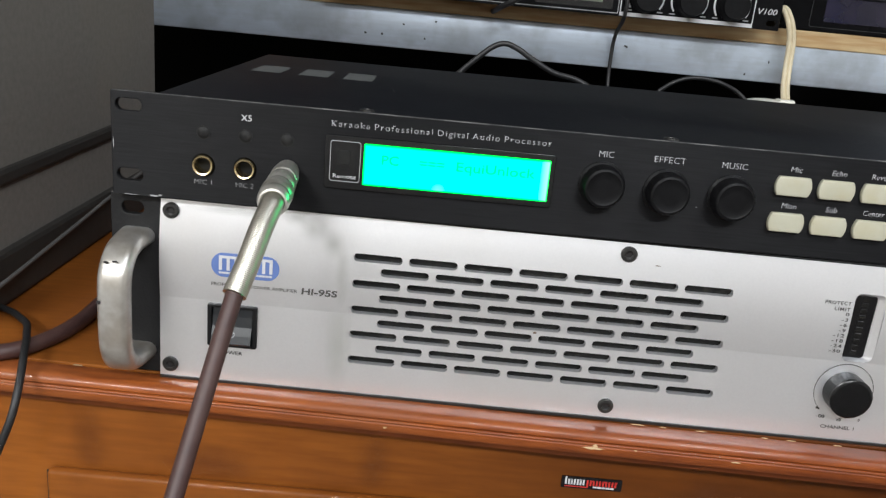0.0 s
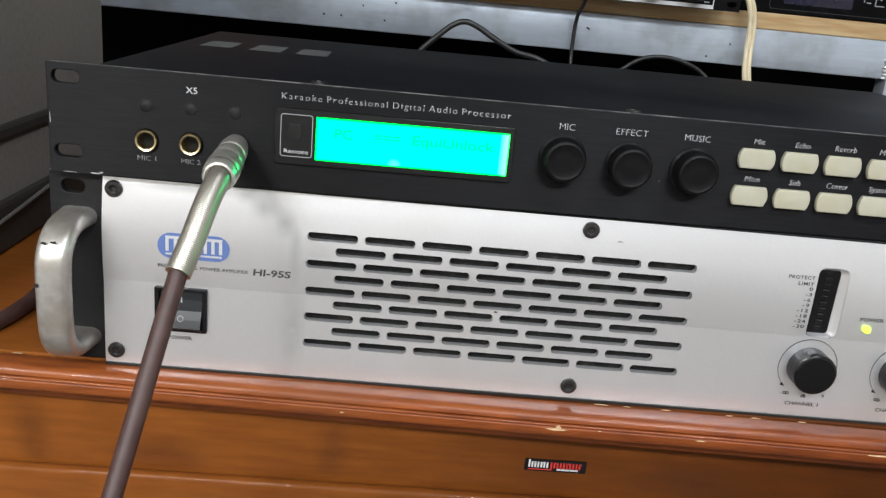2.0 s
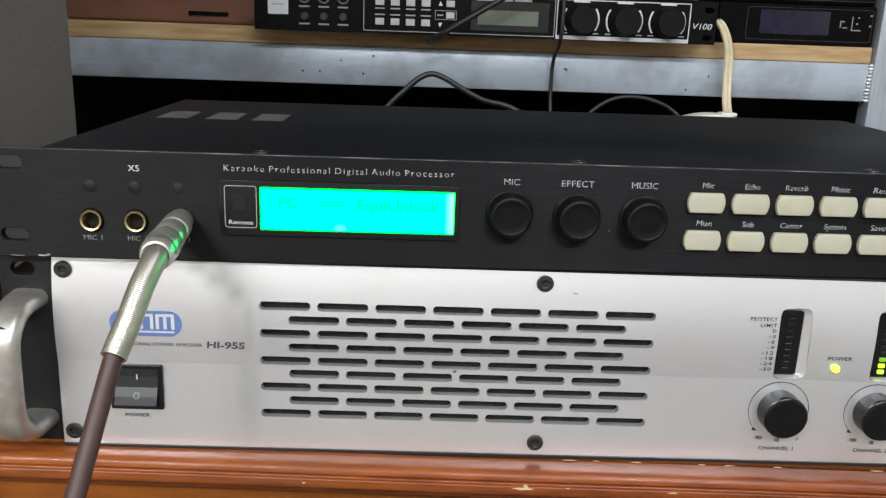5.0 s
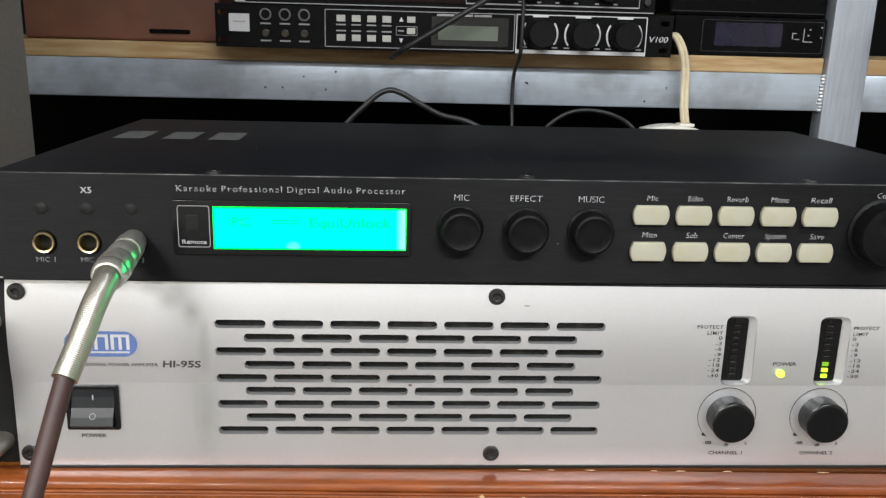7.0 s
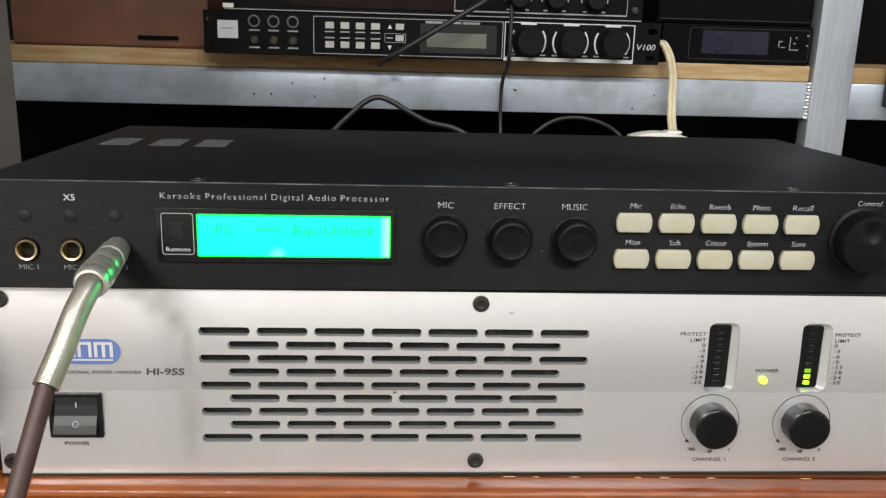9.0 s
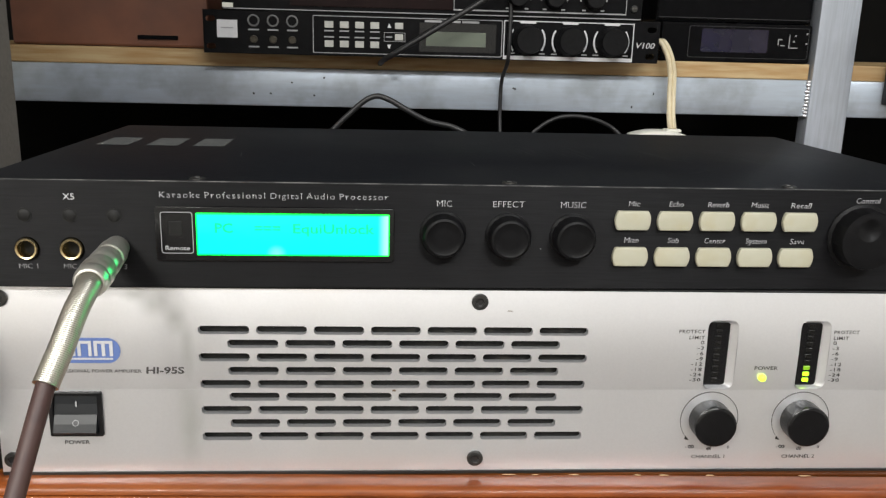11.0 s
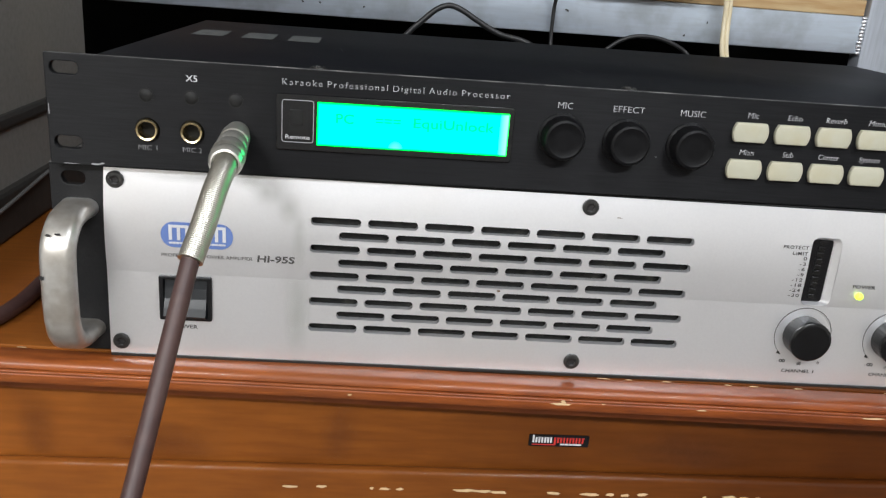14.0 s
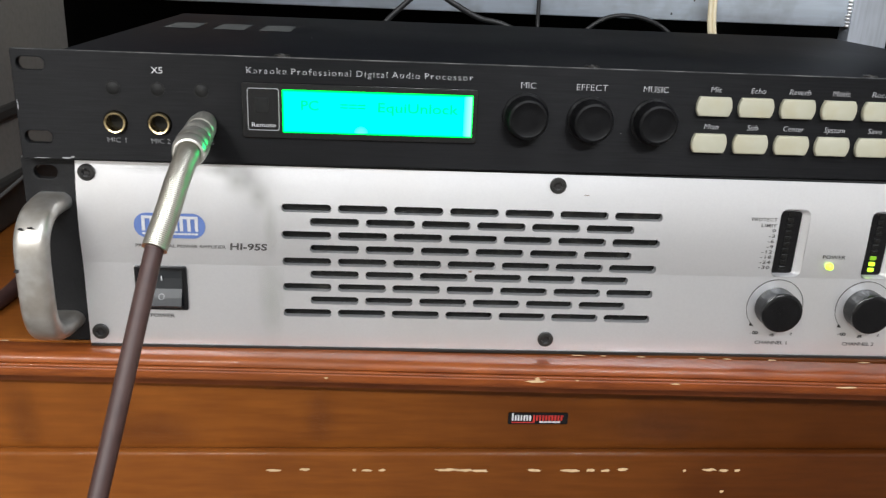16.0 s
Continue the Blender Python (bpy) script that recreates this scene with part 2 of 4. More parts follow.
def display_light():
    """Backlit green liquid crystal: brighter and paler where the lamps sit."""
    m = bpy.data.materials.new("backlit green display")
    m.use_nodes = True
    n, l = m.node_tree.nodes, m.node_tree.links
    b = n["Principled BSDF"]
    b.inputs["Base Color"].default_value = (0.0, 0.02, 0.01, 1)
    b.inputs["Roughness"].default_value = 0.25
    tc = n.new("ShaderNodeTexCoord")
    sx = n.new("ShaderNodeSeparateXYZ")
    l.new(tc.outputs["Object"], sx.inputs[0])
    e = n.new("ShaderNodeMapRange")
    e.interpolation_type = "SMOOTHSTEP"
    e.inputs[1].default_value, e.inputs[2].default_value = -0.0555, -0.0505
    l.new(sx.outputs["X"], e.inputs[0])
    d = n.new("ShaderNodeVectorMath")
    d.operation = "DISTANCE"
    d.inputs[1].default_value = (-0.098, -0.0012, 0.9045)
    l.new(tc.outputs["Object"], d.inputs[0])
    f = n.new("ShaderNodeMapRange")
    f.interpolation_type = "SMOOTHSTEP"
    f.inputs[1].default_value, f.inputs[2].default_value, f.inputs[3].default_value, f.inputs[4].default_value = 0.0, 0.005, 0.5, 0.0
    l.new(d.outputs["Value"], f.inputs[0])
    mx = n.new("ShaderNodeMath")
    mx.operation = "MAXIMUM"
    l.new(e.outputs[0], mx.inputs[0])
    l.new(f.outputs[0], mx.inputs[1])
    c = n.new("ShaderNodeMix")
    c.data_type = "RGBA"
    c.inputs[6].default_value, c.inputs[7].default_value = (0.0, 1.0, 0.22, 1), (0.13, 1.0, 0.27, 1)
    l.new(mx.outputs[0], c.inputs[0])
    # greener rim: the overexposed edge glow is put into the emission colour
    edge = None
    for axis, a, sgn in (("X", -0.1312, 1), ("X", -0.0503, -1), ("Z", 0.9040, 1), ("Z", 0.9222, -1)):
        q = n.new("ShaderNodeMath")
        q.operation = "MULTIPLY_ADD"
        q.inputs[1].default_value, q.inputs[2].default_value = sgn, -sgn * a
        l.new(sx.outputs[axis], q.inputs[0])
        if edge is None:
            edge = q
        else:
            low = n.new("ShaderNodeMath")
            low.operation = "MINIMUM"
            l.new(edge.outputs[0], low.inputs[0])
            l.new(q.outputs[0], low.inputs[1])
            edge = low
    rim = n.new("ShaderNodeMapRange")
    rim.interpolation_type = "SMOOTHSTEP"
    rim.inputs[1].default_value, rim.inputs[2].default_value, rim.inputs[3].default_value, rim.inputs[4].default_value = 0.0, 0.0011, 1.0, 0.0
    l.new(edge.outputs[0], rim.inputs[0])
    c2 = n.new("ShaderNodeMix")
    c2.data_type = "RGBA"
    c2.inputs[7].default_value = (0.0, 0.52, 0.028, 1)
    l.new(rim.outputs[0], c2.inputs[0])
    l.new(c.outputs[2], c2.inputs[6])
    l.new(c2.outputs[2], b.inputs["Emission Color"])
    b.inputs["Emission Strength"].default_value = 4.4
    b.inputs["Specular IOR Level"].default_value = 0.2
    return m


LCD_ON = display_light()
UP = Matrix.Rotation(radians(90), 4, "X")   # a drawing in x, y stands up to face the front


# ---- builders ----
def mesh_of(ob_data, m=None):
    """The mesh of a curve or a text, with a transform applied."""
    ob = new("draft", ob_data)
    dg = bpy.context.evaluated_depsgraph_get()
    me = bpy.data.meshes.new_from_object(ob.evaluated_get(dg))
    bpy.data.objects.remove(ob)
    bpy.data.curves.remove(ob_data)
    me.materials.clear()
    bm = bmesh.new()
    bm.from_mesh(me)
    bmesh.ops.remove_doubles(bm, verts=bm.verts[:], dist=2e-6)
    bm.to_mesh(me)
    bm.free()
    if m is not None:
        me.transform(m)
    return me


def thing(name, x, y, z, label, category, group="", kind=""):
    ob = new(name)
    ob.location = (x, y, z)
    ob.empty_display_size = 0.02
    return tagged(ob, label, category, group, kind)


def part(name, geo, mat, parent=None, label="", smooth=None):
    """Links a bmesh or mesh as one object under a thing or part; its coordinates are the world's."""
    if isinstance(geo, bmesh.types.BMesh):
        me = bpy.data.meshes.new(name)
        bmesh.ops.recalc_face_normals(geo, faces=geo.faces)
        geo.to_mesh(me)
        geo.free()
    else:
        me = geo
        me.name = name
    if not me.materials:
        me.materials.append(mat)
    if smooth is not None:
        me.shade_smooth()
        me.set_sharp_from_angle(angle=radians(smooth))
    ob = new(name, me)
    if parent is not None:
        ob.parent = parent
        if parent.type == "EMPTY":
            ob.matrix_parent_inverse = Matrix.Translation(parent.location).inverted()
    if label:
        ob["label"] = label
    return ob


def block(x0, x1, y0, y1, z0, z1, bevel=0.0, seg=2, bm=None):
    own = bmesh.new()
    bmesh.ops.create_cube(own, size=1, matrix=Matrix.Translation(((x0 + x1) / 2, (y0 + y1) / 2, (z0 + z1) / 2)) @ Matrix.Diagonal((x1 - x0, y1 - y0, z1 - z0, 1)))
    if bevel:
        bmesh.ops.bevel(own, geom=own.edges[:], offset=bevel, segments=seg, affect="EDGES", profile=0.5)
    if bm is None:
        return own
    tmp = bpy.data.meshes.new("tmp")
    own.to_mesh(tmp)
    own.free()
    bm.from_mesh(tmp)
    bpy.data.meshes.remove(tmp)
    return bm


def lathe(profile, segs, axis):
    """A turned body; profile of (radius, height), along the local z of the pose axis."""
    bm = bmesh.new()
    rings = []
    for r, h in profile:
        if r < 1e-6:
            rings.append([bm.verts.new(axis @ Vector((0, 0, h)))])
        else:
            rings.append([bm.verts.new(axis @ Vector((r * math.cos(2 * math.pi * i / segs), r * math.sin(2 * math.pi * i / segs), h))) for i in range(segs)])
    for a, b in zip(rings, rings[1:]):
        for i in range(segs):
            j = (i + 1) % segs
            if len(a) == 1 and len(b) > 1:
                bm.faces.new((a[0], b[i], b[j]))
            elif len(b) == 1 and len(a) > 1:
                bm.faces.new((a[i], a[j], b[0]))
            elif len(a) > 1:
                bm.faces.new((a[i], a[j], b[j], b[i]))
    return bm


def facing(x, y, z):
    """A pose whose local z points out to the front."""
    return Matrix.Translation((x, y, z)) @ Matrix.Rotation(radians(90), 4, "X")


def spline(points, steps=10):
    """Points along a smooth curve through the given ones."""
    p = [Vector(q) for q in points]
    p = [2 * p[0] - p[1]] + p + [2 * p[-1] - p[-2]]
    out = []
    for i in range(1, len(p) - 2):
        for k in range(steps):
            t = k / steps
            a, b, c, d = p[i - 1:i + 3]
            out.append(0.5 * ((2 * b) + (c - a) * t + (2 * a - 5 * b + 4 * c - d) * t * t + (3 * b - a - 3 * c + d) * t ** 3))
    out.append(p[-2])
    return out


def sweep(path, radius, segs=12, bm=None, flat=1.0):
    """A round (or flattened) cable along a path."""
    bm = bm or bmesh.new()
    up = Vector((0.13, 0.21, 0.97))
    rings = []
    for i, q in enumerate(path):
        d = (path[min(i + 1, len(path) - 1)] - path[max(i - 1, 0)]).normalized()
        side = (up - d * up.dot(d)).normalized()
        up = side
        other = d.cross(side)
        rings.append([bm.verts.new(q + radius * (flat * math.cos(2 * math.pi * k / segs) * side + math.sin(2 * math.pi * k / segs) * other)) for k in range(segs)])
    for a, b in zip(rings, rings[1:]):
        for k in range(segs):
            bm.faces.new((a[k], a[(k + 1) % segs], b[(k + 1) % segs], b[k]))
    bm.faces.new(rings[0][::-1])
    bm.faces.new(rings[-1])
    return bm


def rrect(x0, x1, z0, z1, r, n=5):
    out = []
    for cx, cz, a in ((x1 - r, z1 - r, 0), (x0 + r, z1 - r, 90), (x0 + r, z0 + r, 180), (x1 - r, z0 + r, 270)):
        out += [(cx + r * math.cos(radians(a + 90 * k / n)), cz + r * math.sin(radians(a + 90 * k / n))) for k in range(n + 1)]
    return out


def disc(x, z, r, n=24):
    return [(x + r * math.cos(2 * math.pi * k / n), z + r * math.sin(2 * math.pi * k / n)) for k in range(n)]


def plate(loops, y0, y1, bevel=0.0):
    """An upright sheet between two depths with the outline loops[0] and openings loops[1:]."""
    c = bpy.data.curves.new("draft", "CURVE")
    c.dimensions, c.fill_mode = "2D", "BOTH"
    c.extrude, c.bevel_depth, c.bevel_resolution, c.offset = (y1 - y0) / 2 - bevel, bevel, 1, -bevel
    for loop in loops:
        s = c.splines.new("POLY")
        s.points.add(len(loop) - 1)
        for q, (x, z) in zip(s.points, loop):
            q.co = (x, z, 0, 1)
        s.use_cyclic_u = True
    return mesh_of(c, Matrix.Translation((0, (y0 + y1) / 2, 0)) @ UP)


def add_serifs(me, height):
    """Lays a short bar across every free end of an upright stroke, as a roman print letter has."""
    bm = bmesh.new()
    bm.from_mesh(me)
    top = max(v.co.z for v in bm.verts)
    ends = []
    for e in bm.edges:
        a, b = e.verts[0].co, e.verts[1].co
        if min(a.z, b.z) < top - 1e-6 or abs(a.y - b.y) > 0.01 * height or not 0.04 * height < abs(a.x - b.x) < 0.30 * height:
            continue
        side = [f.normal.y for f in e.link_faces if abs(f.normal.z) < 0.5]
        if side and (a.y < 0.03 * height and side[0] < 0 or a.y > 0.4 * height and side[0] > 0):
            ends.append((min(a.x, b.x), max(a.x, b.x), a.y, 1 if side[0] < 0 else -1))
    for x0, x1, y, way in ends:
        d, t = 0.085 * height, 0.075 * height * way
        bm.faces.new([bm.verts.new((x, q, top + 0.00002)) for x, q in ((x0 - d, y), (x1 + d, y), (x1 + d, y + t), (x0 - d, y + t))])
    bm.to_mesh(me)
    bm.free()


def text(body, x, z, height, mat, parent, y, align="CENTER", width=None, slant=0.0, spacing=1.0, name="lettering", serif=False, stretch=1.0, word_gap=1.0, bold=0.0):
    """Raised print on a front face: x at the anchor, z at the middle of the capitals."""
    c = bpy.data.curves.new("draft", "FONT")
    c.body, c.align_x, c.align_y, c.size, c.shear, c.space_character = body, "LEFT", "BOTTOM_BASELINE", height / 0.70, slant, spacing
    c.resolution_u, c.space_word = 3, word_gap
    c.extrude = 0.00004
    c.offset = height * (0.005 if mat is DARK_PRINT else -0.030 if serif else bold)
    me = mesh_of(c)
    if serif:
        add_serifs(me, height)
    xs = [v.co.x for v in me.vertices]
    w = max(xs) - min(xs)
    k = width / w if width else stretch
    w *= k
    left = x - {"CENTER": w / 2, "LEFT": 0, "RIGHT": w}[align]
    me.transform(Matrix.Translation((left, y - 0.0002, z - height / 2)) @ UP @ Matrix.Diagonal((k, 1, 1, 1)) @ Matrix.Translation((-min(xs), 0, 0)))
    return part(name, me, mat, parent)


def bars(x0, x1, z, height, mat, parent, y, pieces=1, gap=0.12, name="print_bar"):
    """Writing too small to read: plain bars."""
    bm = bmesh.new()
    w = (x1 - x0) / pieces
    for i in range(pieces):
        block(x0 + i * w, x0 + i * w + w * (1 - (gap if pieces > 1 else 0)), y - 0.00035, y - 0.00005, z - height / 2, z + height / 2, bm=bm)
    return part(name, bm, mat, parent)


def dark_smear(centre, reach, colour=(0.33, 0.34, 0.30), name="thin grey dirt and plug shade", most=0.46):
    """Thin dark film, thick in the middle of a ragged patch; also serves as painted shadow."""
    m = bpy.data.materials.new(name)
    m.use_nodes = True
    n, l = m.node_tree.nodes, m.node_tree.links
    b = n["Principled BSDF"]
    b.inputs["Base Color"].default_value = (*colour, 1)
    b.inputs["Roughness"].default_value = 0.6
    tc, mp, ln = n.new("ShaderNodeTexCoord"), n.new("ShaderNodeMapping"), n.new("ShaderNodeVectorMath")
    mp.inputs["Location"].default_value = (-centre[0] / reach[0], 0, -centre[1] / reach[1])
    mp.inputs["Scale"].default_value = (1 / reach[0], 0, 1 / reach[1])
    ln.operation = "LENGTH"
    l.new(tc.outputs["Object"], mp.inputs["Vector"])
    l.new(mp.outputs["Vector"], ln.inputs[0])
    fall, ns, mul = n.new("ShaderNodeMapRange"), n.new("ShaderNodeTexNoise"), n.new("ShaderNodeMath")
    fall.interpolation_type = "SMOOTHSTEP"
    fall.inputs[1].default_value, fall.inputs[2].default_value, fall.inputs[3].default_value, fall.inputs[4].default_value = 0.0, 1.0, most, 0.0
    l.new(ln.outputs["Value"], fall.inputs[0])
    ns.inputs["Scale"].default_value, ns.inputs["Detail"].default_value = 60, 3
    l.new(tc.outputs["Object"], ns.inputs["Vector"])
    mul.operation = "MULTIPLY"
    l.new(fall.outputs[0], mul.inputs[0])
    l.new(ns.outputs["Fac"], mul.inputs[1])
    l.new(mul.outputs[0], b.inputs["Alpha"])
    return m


# ---- the room ----
def setting(name, bm, mat, label):
    return tagged(part(name, bm, mat), label, name.split("_")[0], kind="structure")


# all but the back wall are unseen and added to bounce light
setting("floor", block(-2.4, 2.4, -3.8, 1.2, -0.1, 0.0), FLOOR, "unseen floor, kept dark for the panel's reflection")
setting("ceiling", block(-2.4, 2.4, -3.8, 1.2, 2.75, 2.85), CEILING, "unseen white ceiling, added to bounce light")
setting("wall_back", block(-2.4, 2.4, 1.0, 1.1, 0.0, 2.75), SHADED_WALL, "wall behind the metal shelf, its shade painted near black")
setting("wall_front", block(-2.4, 2.4, -3.8, -3.7, 0.0, 2.75), WALL, "unseen pale wall behind the camera, added to bounce light")
setting("wall_west", block(-2.4, -2.3, -3.7, 1.0, 0.0, 2.75), WALL, "unseen pale side wall, added to bounce light")
setting("wall_east", block(2.3, 2.4, -3.7, 1.0, 0.0, 2.75), WALL, "unseen pale side wall, added to bounce light")


# ---- wooden cabinet ----
def moulding(x0, x1, profile, steps=60):
    """A profile of (y, z) drawn out along x, with slight unevenness."""
    bm = bmesh.new()
    rows = []
    for i in range(steps + 1):
        x = x0 + (x1 - x0) * i / steps
        rows.append([bm.verts.new((x, y + 0.0003 * noise.noise((x * 9, z * 40, 0)), z + 0.00035 * noise.noise((x * 7, y * 40, 3)))) for y, z in profile])
    n = len(profile)
    for a, b in zip(rows, rows[1:]):
        for k in range(n):
            bm.faces.new((a[k], a[(k + 1) % n], b[(k + 1) % n], b[k]))
    bm.faces.new(rows[0])
    bm.faces.new(rows[-1][::-1])
    return bm


def flake(bm, x, y, z, w, h, normal_up=False):
    """A ragged flake of missing varnish."""
    n = 14
    ring = []
    for k in range(n):
        a = 2 * math.pi * k / n
        r = 0.55 + 0.45 * random.random()
        dx, dz = w / 2 * r * math.cos(a), h / 2 * r * math.sin(a)
        ring.append((x + dx, y + dz, z) if normal_up else (x + dx, y, z + dz))
    bm.faces.new([bm.verts.new(q) for q in ring])


def cabinet():
    c = thing("cabinet", 0, 0.25, 0, "glossy reddish brown varnished wooden cabinet with chipped edges", "cabinet")
    body = block(-0.75, 0.75, 0.013, 0.56, 0.0, 0.7762)
    for v in body.verts:
        if v.co.z > 0.7:
            v.co.z -= 0.0017 + 0.026 * v.co.x   # sloped to fit the camera's view: the gap below the top widens to one side
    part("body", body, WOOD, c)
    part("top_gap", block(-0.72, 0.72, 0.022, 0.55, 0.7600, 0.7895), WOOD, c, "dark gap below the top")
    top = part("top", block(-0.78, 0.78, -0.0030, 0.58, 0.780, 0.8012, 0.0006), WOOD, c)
    prof = [(-0.0037, 0.7800), (-0.0037, 0.8000), (-0.0047, 0.8000), (-0.0053, 0.8010), (-0.0060, 0.8012), (-0.0130, 0.8012)]
    prof += [(-0.0142 - 0.0038 * math.sin(radians(a)), 0.7974 + 0.0038 * math.cos(radians(a))) for a in range(10, 91, 10)]
    prof += [(-0.0178, 0.7971), (-0.0171, 0.7967)] + [(-0.0179 - 0.0008 * math.cos(radians(a)), 0.7959 + 0.0008 * math.sin(radians(a))) for a in range(75, -61, -15)] + [(-0.0181, 0.7950), (-0.0185, 0.7945), (-0.0185, 0.7918), (-0.0174, 0.7901), (0.004, 0.7898), (0.004, 0.7800)]
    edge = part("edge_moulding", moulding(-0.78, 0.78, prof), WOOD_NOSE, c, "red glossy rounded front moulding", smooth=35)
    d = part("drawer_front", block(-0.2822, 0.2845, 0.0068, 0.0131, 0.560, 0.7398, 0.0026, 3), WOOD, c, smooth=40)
    # solid black strip that paints the shade of the drawer's gap
    part("drawer_shade", block(-0.2842, 0.2862, 0.0122, 0.0127, 0.559, 0.7365), SHADE_BLACK, c, "dark strip painting the shade of the gap round the drawer")
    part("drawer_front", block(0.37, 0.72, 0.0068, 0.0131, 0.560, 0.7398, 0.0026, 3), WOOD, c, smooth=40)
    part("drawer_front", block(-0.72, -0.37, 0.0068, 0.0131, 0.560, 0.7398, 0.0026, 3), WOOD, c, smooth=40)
    askew = Matrix.Translation((0.02, 0, 0)) @ Matrix.Rotation(-0.034, 4, "Z") @ Matrix.Translation((-0.02, 0, 0))   # the top lies askew on the body
    for ob in (top, edge):
        ob.data.transform(askew)
    random.seed(4)
    bm = bmesh.new()
    for x, w in ((-0.140, 0.009), (-0.125, 0.005), (-0.100, 0.002), (-0.0935, 0.006), (-0.086, 0.004), (-0.053, 0.012), (-0.0445, 0.012), (-0.036, 0.011), (-0.0075, 0.009), (0.011, 0.010), (0.022, 0.0045), (0.030, 0.005), (0.039, 0.0065), (0.072, 0.002), (0.0855, 0.008), (0.093, 0.006), (0.1005, 0.0035)):
        flake(bm, x, 0.0066, 0.7294 + random.uniform(-0.0004, 0.0004), w * 1.15, 0.0021)
    flake(bm, 0.094, 0.0066, 0.7160, 0.003, 0.0022)
    tagged(part("bare_wood_patch", bm, CHIP, d, "pale bare wood where varnish has flaked"), kind="stuff")
    bm = bmesh.new()
    for x, z, w, h in ((-0.0155, 0.7928, 0.013, 0.0015), (-0.0145, 0.7940, 0.003, 0.0022), (0.004, 0.7938, 0.002, 0.0007), (0.050, 0.7926, 0.006, 0.0009), (0.132, 0.7920, 0.012, 0.0013), (-0.112, 0.7920, 0.002, 0.0012)):
        flake(bm, x, -0.01875, z + 0.0012 + max(0.0, x) * 0.012, w, h)
    for x, w in ((0.006, 0.008), (0.036, 0.006), (0.018, 0.004), (0.066, 0.004), (0.078, 0.006), (0.10, 0.005), (0.145, 0.007), (-0.2, 0.004), (-0.262, 0.006)):
        flake(bm, x, -0.0056, 0.8015, w, 0.0013, True)
    bm.transform(askew)
    tagged(part("bare_wood_patch", bm, CHIP, edge, "pale bare wood where varnish has flaked"), kind="stuff")
    for x, z, rx, rz in ((-0.118, 0.757, 0.012, 0.024), (-0.262, 0.754, 0.011, 0.026), (-0.200, 0.748, 0.030, 0.014), (0.060, 0.752, 0.050, 0.016)):
        bm = bmesh.new()
        top_z = min(z + rz, 0.7735)
        bm.faces.new([bm.verts.new(q) for q in ((x - rx, 0.0127, max(z - rz, 0.7406)), (x + rx, 0.0127, max(z - rz, 0.7406)), (x + rx, 0.0127, top_z), (x - rx, 0.0127, top_z))])
        part("varnish_stain", bm, dark_smear((x, z), (rx, rz), (0.085, 0.024, 0.008), "darkened varnish", 0.5), c, "dark stain in the varnish")
    # maker's badge, its lettering as plain bars
    b = part("badge", plate([rrect(-0.0222, 0.0086, 0.7533, 0.7597, 0.0005)], 0.0121, 0.0130), GLOSS_BLACK, c, "small black maker's badge with white and red bars")
    y = 0.0121
    for k in range(7):
        tall = k == 0
        x0 = -0.0204 + 0.00150 * k
        bars(x0, x0 + 0.0009, 0.7576 if tall else 0.7570, 0.0042 if tall else 0.0030, WHITE_PRINT, b, y)
    for x0, x1 in ((-0.0176, -0.0168), (-0.0132, -0.0124)):
        bars(x0, x1, 0.7583, 0.0006, WHITE_PRINT, b, y)
    for k in range(10):
        x0 = -0.0094 + 0.00158 * k
        bars(x0, x0 + 0.0009, 0.7564 if k == 0 else 0.7570, 0.0044 if k == 0 else 0.0030, RED_PRINT, b, y)
    for x0, x1 in ((-0.0068, -0.0058), (-0.0010, 0.0000), (0.0052, 0.0062)):
        bars(x0, x1, 0.7582, 0.0006, RED_PRINT, b, y)
    bars(-0.0205, -0.0090, 0.7544, 0.0005, RED_PRINT, b, y)
    bars(-0.0060, 0.0050, 0.7547, 0.0008, WHITE_PRINT, b, y, 5)


cabinet()


# ---- power amplifier ----
def panel_y(z):
    """Depth of the amplifier's front: a flat lower half, a crease, and an upper half that curves back."""
    if z > 0.842:
        return 0.0035 * (((z - 0.842) / 0.047 - 0.3) / 0.7) ** 2 + 0.0002
    return 0.00086 * (z - 0.8015) / 0.0405


def bend(me):
    """Cuts a flat sheet into strips and lays it on the amplifier's front."""
    bm = bmesh.new()
    bm.from_mesh(me)
    for z in [0.842 + 0.0047 * k for k in range(0, 10)]:
        bmesh.ops.bisect_plane(bm, geom=bm.verts[:] + bm.edges[:] + bm.faces[:], plane_co=(0, 0, z), plane_no=(0, 0, 1), dist=1e-6)
    for v in bm.verts:
        v.co.y += panel_y(v.co.z)
        v.co.z -= 0.3 * panel_y(v.co.z) if v.co.z > 0.8425 else 0
    bm.to_mesh(me)
    bm.free()
    return me


def hex_screw(x, z, y, parent, r=0.0037):
    """A black button screw with a hexagon socket."""
    bm = lathe([(0, -0.0005), (r, -0.0005), (r, 0.0007), (r * 0.86, 0.0013), (r * 0.55, 0.0014), (r * 0.5, 0.0002), (0, 0.0002)], 24, facing(x, y, z))
    s = part("screw", bm, DARK_SCREW, parent, smooth=40)
    part("socket", lathe([(0, 0.0003), (r * 0.42, 0.0003), (r * 0.42, 0.0012), (r * 0.54, 0.00142)], 6, facing(x, y, z)), DARK_PRINT, s)
    return s


